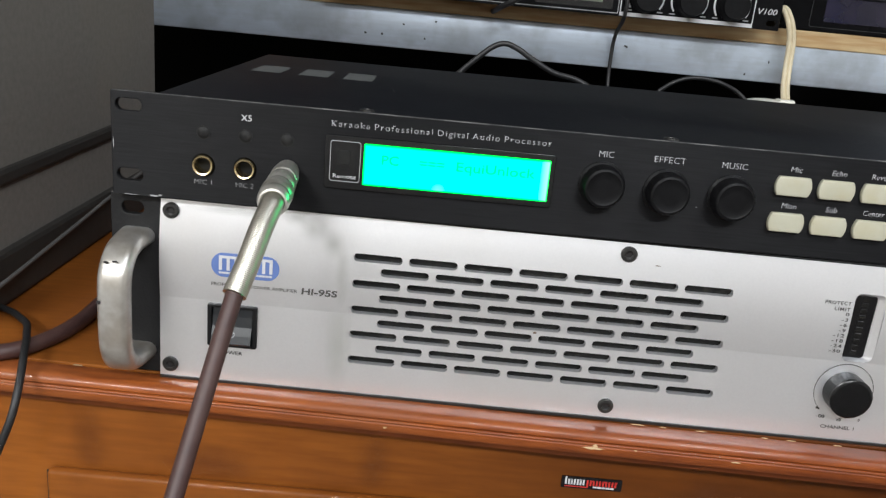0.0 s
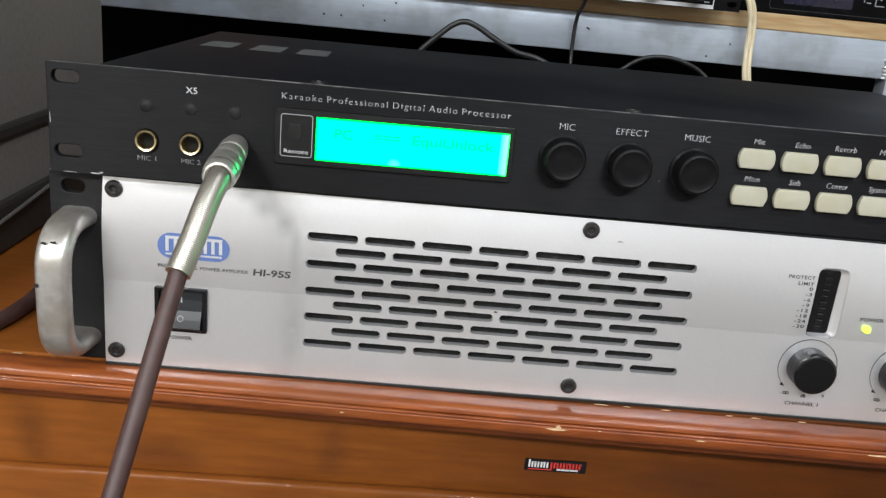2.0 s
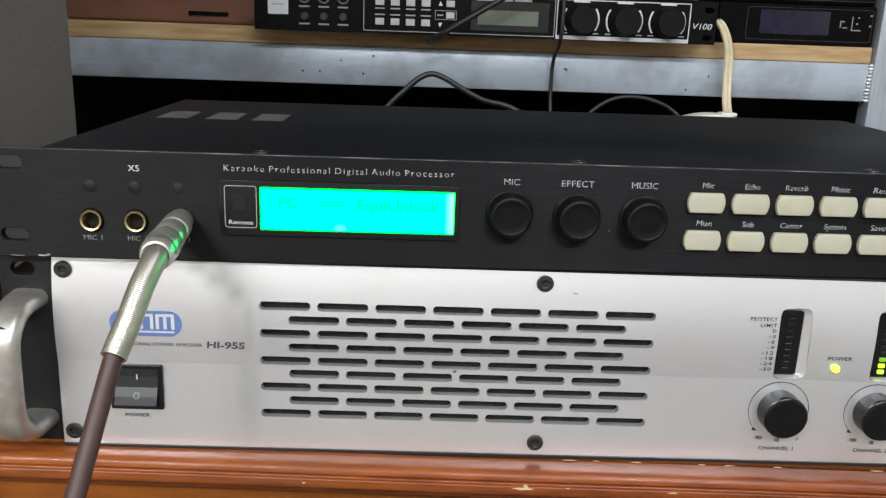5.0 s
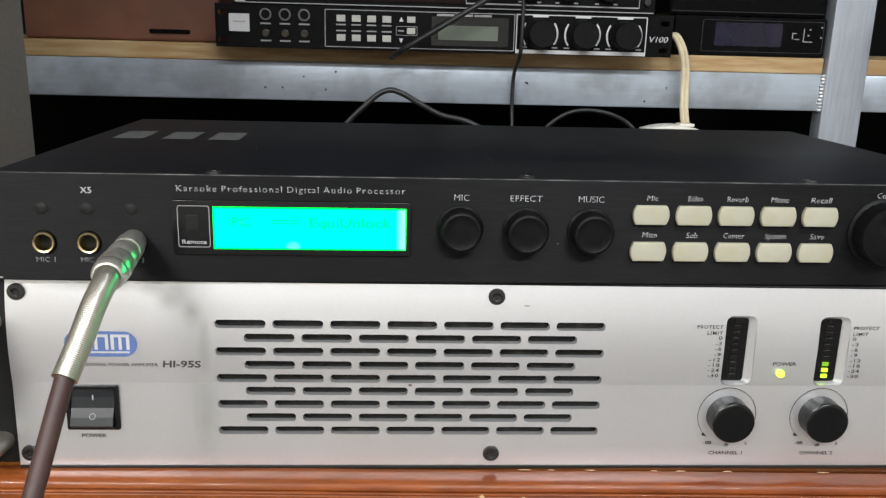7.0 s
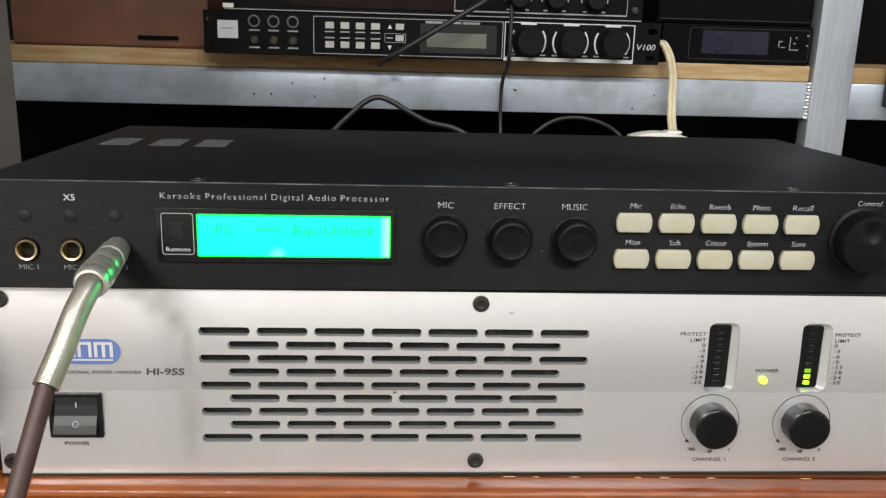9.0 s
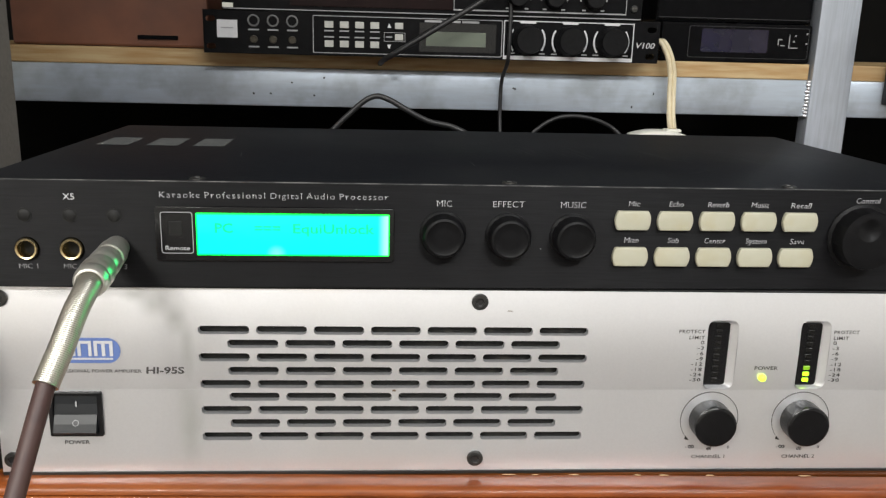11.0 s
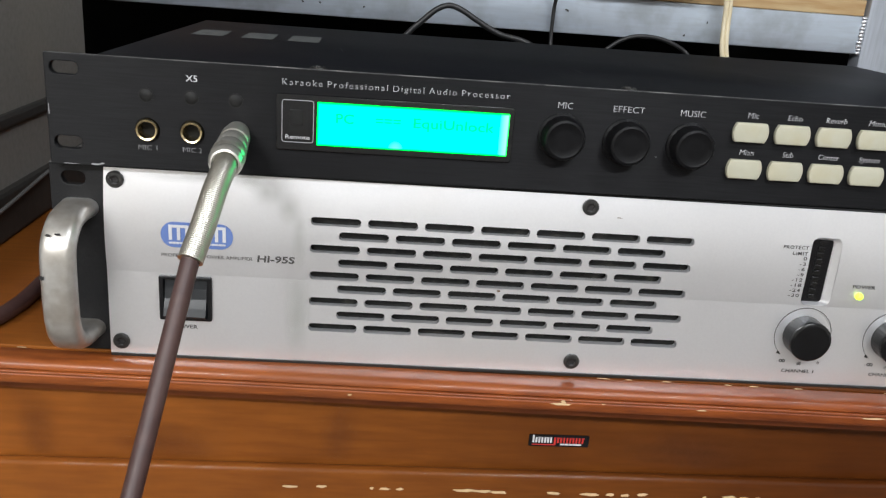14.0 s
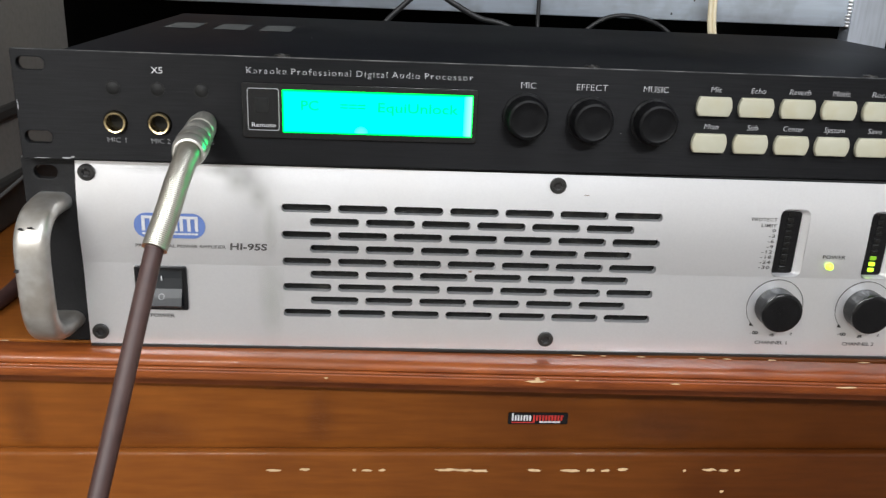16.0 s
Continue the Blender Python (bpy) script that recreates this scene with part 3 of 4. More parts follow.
def amplifier():
    a = thing("power_amplifier", 0, 0.18, 0.8012, "silver fronted power amplifier with black ears on the cabinet", "amplifier")
    part("chassis", block(-0.2195, 0.2195, 0.0085, 0.37, 0.8035, 0.8875, 0.001), EAR_BLACK, a)
    ears = [rrect(-0.2445, 0.2445, 0.8016, 0.8888, 0.0012)]
    for sx in (-1, 1):
        for z in (0.8822, 0.8080):
            ears.append(rrect(sx * 0.2345 - 0.0050, sx * 0.2345 + 0.0050, z - 0.0030, z + 0.0030, 0.0028))
    # openings of the silver front
    slots = []
    for row in range(9):
        z = 0.8700 - 0.00633 * row
        for k in range(7 - row % 2):
            x = -0.1330 + 0.0250 * k + 0.0125 * (row % 2)
            slots.append(rrect(x, x + 0.0220, z - 0.0019, z + 0.0019, 0.0016, 4))
    meters = [rrect(0.0937, 0.1079, 0.8424, 0.8756, 0.0034), rrect(0.1369, 0.1511, 0.8424, 0.8756, 0.0034)]
    switch_hole = rrect(-0.1980, -0.1770, 0.8210, 0.8400, 0.0006)
    ears.append(rrect(-0.140, 0.046, 0.8150, 0.8760, 0.002))
    ears += [rrect(0.0930, 0.1102, 0.8405, 0.8775, 0.002), rrect(0.1362, 0.1534, 0.8405, 0.8775, 0.002)]
    part("ear_plate", plate(ears, 0.0040, 0.0080, 0.0004), EAR_BLACK, a, "black steel rack plate with slotted ears")
    for x0, x1 in ((-0.2440, -0.2218), (0.2218, 0.2440)):
        # the bright line on the ear's edge is a strip of paler colour
        part("worn_lit_edge", block(x0, x1, 0.0037, 0.0046, 0.8884, 0.8890, 0.0001, 1), WORN_LIT_EDGE, a, "pale strip painting the highlight and wear of the ear's edge")
    up, low = [], []
    for s in slots + meters + [switch_hole]:
        (up if s[0][1] > 0.842 else low).append(s)
    face = bend(plate([rrect(-0.2215, 0.2215, 0.8420, 0.8889, 0.00005)] + up, 0.0, 0.0034))
    bm = bmesh.new()
    bm.from_mesh(face)
    bm.from_mesh(bend(plate([rrect(-0.2215, 0.2215, 0.8023, 0.8420, 0.00005)] + low, 0.0, 0.0034)))
    front = part("front_panel", bm, SILVER_PANEL, a, "silver painted front with rows of vent slots", smooth=12)
    # no real part: a black strip for the shadow below the panel
    part("foot_shade", block(-0.2212, 0.2212, -0.0008, 0.0038, 0.8009, 0.8024, 0.0001), SHADE_BLACK, a, "black strip painting the shadow under the front panel")
    part("vent_mesh", block(-0.1385, 0.0445, 0.0052, 0.0056, 0.8155, 0.8755), DUSTY, a, "dusty black filter behind the slots")
    for x in (-0.2165, -0.0100, 0.2165):
        for z in (0.8830, 0.8084):
            hex_screw(x, z, panel_y(z) - 0.0002, a)
    # handles
    for sx in (-1, 1):
        prof = [(0.0045, 0.8692), (-0.007, 0.8689), (-0.0145, 0.8668), (-0.0205, 0.8612), (-0.0228, 0.8530), (-0.0232, 0.8330), (-0.0218, 0.8235), (-0.0170, 0.8165), (-0.008, 0.8132), (0.0045, 0.8125)]
        pts = spline([(sx * 0.2327, y, z) for y, z in prof], 6)
        bm = bmesh.new()
        rings = []
        for i, q in enumerate(pts):
            d = (pts[min(i + 1, len(pts) - 1)] - pts[max(i - 1, 0)]).normalized()
            nrm = d.cross(Vector((1, 0, 0))).normalized()
            ring = []
            for cx, cn in rrect(-0.0071, 0.0071, -0.0042, 0.0042, 0.0039, 5):
                flare = 1 + 0.15 * max(0.0, (q.y + 0.009) / 0.0135) ** 1.5
                ring.append(bm.verts.new(q + Vector((cx * flare, 0, 0)) + nrm * cn))
            rings.append(ring)
        for r0, r1 in zip(rings, rings[1:]):
            for k in range(len(r0)):
                bm.faces.new((r0[k], r0[(k + 1) % len(r0)], r1[(k + 1) % len(r0)], r1[k]))
        bm.faces.new(rings[0])
        bm.faces.new(rings[-1])
        h = part("handle", bm, HANDLE, a, "worn silver cast metal handle", smooth=50)
        if sx < 0:
            bm = bmesh.new()
            for dx, z, w, hh in ((-0.0028, 0.8650, 0.0032, 0.0016), (0.0012, 0.8657, 0.0030, 0.0015), (-0.0050, 0.8478, 0.0028, 0.0024)):
                yy = -0.0275 if z < 0.86 else -0.0240
                flake(bm, -0.2327 + dx, yy, z, w, hh)
            part("scuff", bm, DARK_PRINT, h, "dark scuff marks")
    # maker's mark as a plain oval with bars
    y = panel_y(0.860)
    oval = part("maker_mark", plate([rrect(-0.1975, -0.1665, 0.8545, 0.8660, 0.0055, 8)], y - 0.0003, y), BLUE_PRINT, front, "blue oval mark with white bars")
    yo = y - 0.0003
    for x0, x1 in ((-0.1940, -0.1855), (-0.1845, -0.1785), (-0.1775, -0.1695)):
        bars(x0, x1, 0.8642, 0.0012, WHITE_PRINT, oval, yo)
        n = 3 if x1 - x0 > 0.007 else 2
        for k in range(n):
            xx = x0 + (x1 - x0 - 0.0014) * k / (n - 1)
            bars(xx, xx + 0.0014, 0.8608, 0.0058, WHITE_PRINT, oval, yo)
    bars(-0.1940, -0.1695, 0.8566, 0.0008, WHITE_PRINT, oval, yo, 16)
    text("PROFESSIONAL POWER AMPLIFIER", -0.1975, 0.8508, 0.0015, FINE_PRINT, front, panel_y(0.8508), "LEFT", 0.0395)
    text("HI-95S", -0.1560, 0.8512, 0.0030, FINE_PRINT, front, panel_y(0.8512), "LEFT", 0.0164, slant=0.06, bold=0.035)
    # mains switch
    y = panel_y(0.83)
    s = part("mains_switch", plate([rrect(-0.1990, -0.1760, 0.8200, 0.8410, 0.0008), rrect(-0.1970, -0.1780, 0.8215, 0.8396, 0.0006)], y - 0.0016, y + 0.004, 0.0004), BLACK_PLASTIC, a, "black rocker mains switch")
    bm = bmesh.new()
    prof = [(0.8218, 0.003), (0.8218, -0.0034), (0.8230, -0.0042), (0.8265, -0.0028), (0.8303, -0.0010), (0.8350, 0.0000), (0.8393, 0.0004), (0.8393, 0.003)]
    for x in (-0.1967, -0.1783):
        bm.faces.new([bm.verts.new((x, y + q, z)) for z, q in prof])
    bm.verts.ensure_lookup_table()
    n = len(prof)
    for k in range(n):
        bm.faces.new((bm.verts[k], bm.verts[(k + 1) % n], bm.verts[n + (k + 1) % n], bm.verts[n + k]))
    rk = part("rocker", bm, ROCKER, s)
    bars(-0.1875, -0.1870, 0.8352, 0.0024, WHITE_PRINT, rk, y - 0.0004)
    ring = plate([disc(-0.1873, 0, 0.0014), disc(-0.1873, 0, 0.0011)], 0, 0.0003)
    ring.transform(Matrix.Translation((0, y - 0.0026, 0.8270)) @ Matrix.Rotation(radians(-25), 4, "X"))
    part("off_mark", ring, GREY_PRINT, rk)
    text("POWER", -0.1880, 0.8168, 0.0018, DARK_PRINT, front, panel_y(0.8168), width=0.0108)
    # meters
    for i, (mx, side) in enumerate(((0.1008, -1), (0.1440, 1))):
        ym = panel_y(0.858)
        bm = bmesh.new()
        outer, inner = rrect(mx - 0.0070, mx + 0.0070, 0.8425, 0.8755, 0.0033), rrect(mx - 0.0062, mx + 0.0042, 0.8433, 0.8738, 0.0016)
        ro = [bm.verts.new((x, panel_y(z) - 0.0002, z)) for x, z in outer]
        ri = [bm.verts.new((x, ym + 0.0030, z)) for x, z in inner]
        rb = [bm.verts.new((x, ym + 0.0060, z)) for x, z in inner]
        for r0, r1 in ((ro, ri), (ri, rb)):
            for k in range(len(r0)):
                bm.faces.new((r0[k], r0[(k + 1) % len(r0)], r1[(k + 1) % len(r0)], r1[k]))
        m = part("level_meter", bm, SILVER_PANEL, a, "recessed level meter window", smooth=30)
        part("window", plate([inner], ym + 0.0034, ym + 0.0058), GLOSS_BLACK, m)
        for k in range(10):
            z = 0.8450 + 0.00293 * k
            lit = i == 1 and k < 3
            part("lit_segment" if lit else "segment", block(mx - 0.0023, mx + 0.0006, ym + 0.0028, ym + 0.0036, z, z + 0.0019, 0.0002, 1), (SEG_ON if k < 2 else SEG_DIM) if lit else SEG_OFF, m, "glowing yellow green segment" if lit else "")
        for k, word in enumerate(("PROTECT", "LIMIT", "0", "-3", "-6", "-9", "-12", "-18", "-24", "-30")):
            z = (0.8703, 0.8675)[k] if k < 2 else 0.8652 - 0.00258 * (k - 2)
            text(word, mx + side * 0.0085, z, 0.0016, DARK_PRINT, front, panel_y(z), "RIGHT" if side < 0 else "LEFT", 0.0118 if k == 0 else (0.0070 if k == 1 else None), stretch=1.55, spacing=1.18)
    # power lamp
    part("power_lamp", lathe([(0.0018, -0.001), (0.0018, 0.0008), (0.0014, 0.0017), (0.0007, 0.0022), (0, 0.0023)], 16, facing(0.1210, panel_y(0.8483), 0.8483)), LED_ON, a, "glowing yellow green power lamp", smooth=60)
    text("POWER", 0.1224, 0.8530, 0.0017, DARK_PRINT, front, panel_y(0.852), width=0.0108)
    # level knobs
    for i, kx in enumerate((0.0986, 0.1420)):
        z = 0.8274
        y = panel_y(z)
        ring = []
        for r in (0.0137, 0.01345):
            ring.append([(kx + r * math.cos(radians(a)), z + r * math.sin(radians(a))) for a in range(-38, 222, 5)])
        part("scale_ring", plate([ring[0] + ring[1][::-1]], y - 0.0002, y + 0.0002), FINE_PRINT, front)
        bm = bmesh.new()
        bm.faces.new([bm.verts.new((kx + dx, y - 0.0003, z + dz)) for dx, dz in ((-0.0106, -0.0082), (-0.0086, -0.0105), (-0.0110, -0.0100))])
        part("scale_arrow", bm, DARK_PRINT, front)
        bm = bmesh.new()
        segs, prof = 72, [(0.0001, 0.0), (0.0096, 0.0), (0.0096, 0.0010), (0.0096, 0.0024), (0.0096, 0.0070), (0.0095, 0.0078)]
        rings = []
        for j, (r, h) in enumerate(prof):
            rings.append([bm.verts.new(facing(kx, y, z) @ Vector(((r + (0.00005 if 2 < j < 5 and q % 2 else 0)) * math.cos(2 * math.pi * q / segs), (r + (0.00005 if 2 < j < 5 and q % 2 else 0)) * math.sin(2 * math.pi * q / segs), h))) for q in range(segs)])
        for r0, r1 in zip(rings, rings[1:]):
            for q in range(segs):
                bm.faces.new((r0[q], r0[(q + 1) % segs], r1[(q + 1) % segs], r1[q]))
        k = part("level_knob", bm, KNOB_GREY, a, "black ribbed level knob")
        part("cap", lathe([(0.0097, 0.0076), (0.0096, 0.0085), (0.0090, 0.0090), (0.0082, 0.0091), (0, 0.0090)], 40, facing(kx, y, z)), CAP_BLACK, k, smooth=40)
        kx += 0.0011
        text("-", kx - 0.0108, 0.8137, 0.0014, DARK_PRINT, front, panel_y(0.8137))
        for dx in (-0.0092, -0.0078):
            part("infinity_mark", plate([disc(kx + dx, 0.8137, 0.0008, 12), disc(kx + dx, 0.8137, 0.00045, 12)], panel_y(0.8137) - 0.0003, panel_y(0.8137)), DARK_PRINT, front)
        text("dB", kx, 0.8127, 0.0016, DARK_PRINT, front, panel_y(0.8127))
        text("0", kx + 0.0092, 0.8134, 0.0014, DARK_PRINT, front, panel_y(0.8134))
        text("CHANNEL " + "12"[i], kx, 0.8087, 0.0017, DARK_PRINT, front, panel_y(0.8087), width=0.0158)
    # mostly the plug's shadow put into colour, with a little real dirt
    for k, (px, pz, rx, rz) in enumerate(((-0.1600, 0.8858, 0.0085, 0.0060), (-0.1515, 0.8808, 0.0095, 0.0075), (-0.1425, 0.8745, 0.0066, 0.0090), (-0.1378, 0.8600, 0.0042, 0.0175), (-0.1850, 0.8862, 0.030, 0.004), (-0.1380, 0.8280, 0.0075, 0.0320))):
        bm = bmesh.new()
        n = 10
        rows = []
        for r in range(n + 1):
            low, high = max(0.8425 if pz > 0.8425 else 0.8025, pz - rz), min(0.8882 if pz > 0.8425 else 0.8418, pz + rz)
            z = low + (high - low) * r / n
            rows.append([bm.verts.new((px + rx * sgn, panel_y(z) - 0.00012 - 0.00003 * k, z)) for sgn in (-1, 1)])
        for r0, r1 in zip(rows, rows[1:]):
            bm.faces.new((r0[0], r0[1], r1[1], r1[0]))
        part("smear_and_shade", bm, dark_smear((px, pz), (rx, rz)), front, "faint grey smear, part dirt, part painted shadow of the plug")
    random.seed(9)
    bm = bmesh.new()
    for x, z, w, h in ((-0.0475, 0.8475 - 0.0060, 0.0022, 0.0014), (0.0035, 0.8790, 0.003, 0.0005)):
        flake(bm, x, panel_y(z) - 0.0002, z, w, h)
    a.location.x, a.location.y, a.rotation_euler.z = 0.0026, a.location.y - 0.0022, -0.0145   # it stands a little askew
    tagged(part("stain", bm, RUST, front, "small rust spots and scuffs"), kind="stuff")


DUSTY = material("dusty black filter cloth", (0.012, 0.012, 0.011), 0.9, 0, (0.006, 0.006, 0.005), 60, (0.5, 1, 2), amount=0.8, spot=(0.07, 0.066, 0.055), spot_scale=150, spot_edge=0.68)
RUST = material("rust and grime", (0.16, 0.10, 0.06), 0.8, 0, (0.1, 0.07, 0.05), 900)
amplifier()


# ---- karaoke processor ----
def processor():
    p = thing("audio_processor", 0, 0.11, 0.8892, "black karaoke audio processor stacked on the amplifier", "audio processor")
    z0, z1 = 0.8894, 0.9351
    loops = [rrect(-0.241, 0.241, z0, z1, 0.0006)]
    for sx in (-1, 1):
        for z in (0.9293, 0.8988):
            loops.append(rrect(sx * 0.2332 - 0.0056, sx * 0.2332 + 0.0056, z - 0.0027, z + 0.0027, 0.0025))
    for x in (-0.2010, -0.1828, -0.1648):
        loops.append(disc(x, 0.9060, 0.0048))
    loops.append(rrect(-0.1478, -0.0485, 0.9015, 0.9245, 0.0012))
    front = part("front_panel", plate(loops, -0.0005, 0.0035, 0.0004), BLACK_PANEL, p, "brushed black front panel with slotted ears")
    # painted highlight: a pale strip where the top edge catches the light
    part("worn_lit_edge", block(-0.2404, 0.2404, -0.00045, 0.0003, 0.93495, 0.93535, 0.0001, 1), WORN_LIT_EDGE, front, "pale strip painting the highlight and wear of the top edge")
    # chassis and lid
    part("chassis", block(-0.2215, 0.2215, 0.0040, 0.2210, 0.8898, 0.9320, 0.0006), BLACK_LID, p)
    lid = part("lid", block(-0.2225, 0.2225, 0.0037, 0.2225, 0.9300, 0.9348, 0.0009, 3), BLACK_LID, p, "scuffed black steel lid", smooth=40)
    for x in (-0.1320, 0.0020, 0.1285):
        part("lid_screw", lathe([(0.0034, 0), (0.0031, 0.0005), (0.0018, 0.0007), (0.0016, 0.0003), (0, 0.0003)], 16, Matrix.Translation((x, 0.0085, 0.9348))), DARK_SCREW, lid, smooth=40)
    for x in (-0.2005, -0.1740, -0.1490):
        bm = bmesh.new()
        bm.faces.new([bm.verts.new(q) for q in ((x - 0.0085, 0.1165, 0.93505), (x + 0.0085, 0.1165, 0.93505), (x + 0.0080, 0.1510, 0.93505), (x - 0.0085, 0.1505, 0.93505))])
        part("paper_label", bm, STICKER, lid, "faded grey paper label")
    random.seed(21)
    bm = bmesh.new()
    marks = [(0.026, 0.112, 0.060, 1.75), (0.056, 0.112, 0.078, 1.73), (0.104, 0.108, 0.078, 1.80), (0.148, 0.106, 0.080, 1.88), (0.190, 0.110, 0.082, 1.82)]
    marks = [(x + random.gauss(0, 0.005), y + random.gauss(0, 0.010), ln * random.uniform(0.2, 0.6), an + random.gauss(0, 0.03)) for x, y, ln, an in marks for k in range(5)]
    marks += [(random.uniform(-0.2, 0.2), random.uniform(0.02, 0.2), random.uniform(0.004, 0.02), random.uniform(0, 3.1)) for k in range(30)]
    for x, y, ln, an in marks:
        dx, dy = ln / 2 * math.cos(an), ln / 2 * math.sin(an)
        bm.faces.new([bm.verts.new(q) for q in ((x - dx - 0.0002, y - dy, 0.93498), (x - dx + 0.0002, y - dy, 0.93498), (x + dx + 0.0001, y + dy, 0.93498), (x + dx - 0.0001, y + dy, 0.93498))])
    tagged(part("scratch_patch", bm, SCRATCH, lid, "fine pale scratches"), kind="stuff")
    y = -0.0005
    random.seed(33)
    bm = bmesh.new()
    for x, z, w, h in ((-0.2225, 0.8901, 0.0050, 0.0009), (-0.2200, 0.8906, 0.0020, 0.0010), (-0.2330, 0.8899, 0.0090, 0.0004), (-0.2400, 0.9120, 0.0006, 0.0060), (0.0155, 0.9075, 0.0008, 0.0005)):
        flake(bm, x, y - 0.0002, z, w, h)
    tagged(part("scuff_mark", bm, GREY_PRINT, front, "pale scuffs on the black front"), kind="stuff")
    # jacks and indicators
    for i, x in enumerate((-0.2010, -0.1828, -0.1648)):
        jk = part("jack_socket", lathe([(0.0046, -0.012), (0.0044, 0.0002), (0.0047, 0.0004), (0.0047, 0.0013), (0.0043, 0.0018), (0.0036, 0.0015), (0.0032, 0.0004), (0.0031, -0.011)], 28, facing(x, y, 0.9060)), BRASS, p, "gold ringed microphone jack", smooth=40)
        part("bore", lathe([(0.0031, -0.0105), (0, -0.0105)], 16, facing(x, y, 0.9060)), GLOSS_BLACK, jk)
        ind = part("indicator", lathe([(0.0031, 0), (0.0031, 0.0002), (0.0026, 0.0002), (0.0022, 0.0006), (0, 0.0008)], 20, facing(x, y, 0.9203)), SMOKED, p, "unlit smoked indicator lens", smooth=45)
        text("MIC %d" % (i + 1), x, 0.8985, 0.0021, GREY_PRINT, front, y, width=0.0080, serif=True)
    text("X5", -0.1825, 0.9283, 0.0026, WHITE_PRINT, front, y, width=0.0046)
    text("Karaoke Professional Digital Audio Processor", -0.0985, 0.9296, 0.0026, WHITE_PRINT, front, y, width=0.0950, spacing=1.24, serif=True, word_gap=0.55)
    # display
    w = part("display_window", plate([rrect(-0.1482, -0.0482, 0.9012, 0.9248, 0.0014), rrect(-0.1310, -0.0505, 0.9040, 0.9215, 0.0005)], y - 0.0010, y + 0.0020, 0.0004), GLOSS_BLACK, p, "glossy black display bezel")
    part("remote_frame", plate([rrect(-0.1458, -0.1325, 0.9046, 0.9225, 0.0012), rrect(-0.1455, -0.1328, 0.9049, 0.9222, 0.0010)], y - 0.0013, y - 0.0010), GREY_PRINT, w)
    part("remote_eye", block(-0.1425, -0.1370, y - 0.0012, y - 0.0004, 0.9120, 0.9185, 0.0003), SMOKED, w, "dark remote control sensor")
    text("Remote", -0.13915, 0.9070, 0.0018, WHITE_PRINT, w, y - 0.0010, width=0.0100)
    # set proud of the bezel so that its glowing sides spill green light
    scr = part("display", block(-0.1312, -0.0503, y - 0.0018, y + 0.0015, 0.9040, 0.9222, 0.0004), LCD_ON, w, "bright green backlit text display", smooth=60)
    for word, x, wd in (("PC", -0.1232, 0.0072), ("===", -0.1068, 0.0105), ("EquiUnlock", -0.0908, 0.0340)):
        text(word, x, 0.9160, 0.0040, LCD_INK, scr, y - 0.0018, "LEFT", wd, name="readout_text")
    # rotary knobs
    for word, x in (("MIC", -0.0270), ("EFFECT", 0.0008), ("MUSIC", 0.0288)):
        text(word, x, 0.9272, 0.0027, WHITE_PRINT, front, y, width={"MIC": 0.0066, "EFFECT": 0.0136, "MUSIC": 0.0112}[word], serif=True)
        knob(p, x + {"MIC": -0.0003, "EFFECT": 0.0002, "MUSIC": 0.0004}[word], y, {"MIC": 0.9138, "EFFECT": 0.9132, "MUSIC": 0.9132}[word], 0.0092, 0.0088)
    # keys
    names = (("Mic", "Echo", "Reverb", "Music", "Recall"), ("Mian", "Sub", "Center", "System", "Save"))
    for r, zc in enumerate((0.9208, 0.9046)):
        for c, word in enumerate(names[r]):
            x = 0.0552 + 0.0188 * c
            outline = []
            for sx in (1, -1):
                for q in range(-5, 6):
                    a = radians(34 * q / 5)
                    outline.append((x + sx * (0.0079 - 0.0075 * (1 - math.cos(a))), zc + sx * 0.0042 * math.sin(a) / math.sin(radians(34))))
            part("key", plate([outline], y - 0.0022, y + 0.0005, 0.0005), CREAM_KEY, p, "yellowed cream push key", smooth=50)
            text(word, x + 0.0004, zc + 0.0073, 0.0024, WHITE_PRINT, front, y, slant=0.11, width=0.00150 * len(word) + 0.0004, serif=True)
    text("Control", 0.1612, 0.9306, 0.0024, WHITE_PRINT, front, y, slant=0.16, width=0.0112, serif=True)
    knob(p, 0.1592, y, 0.9142, 0.0136, 0.0100, True)


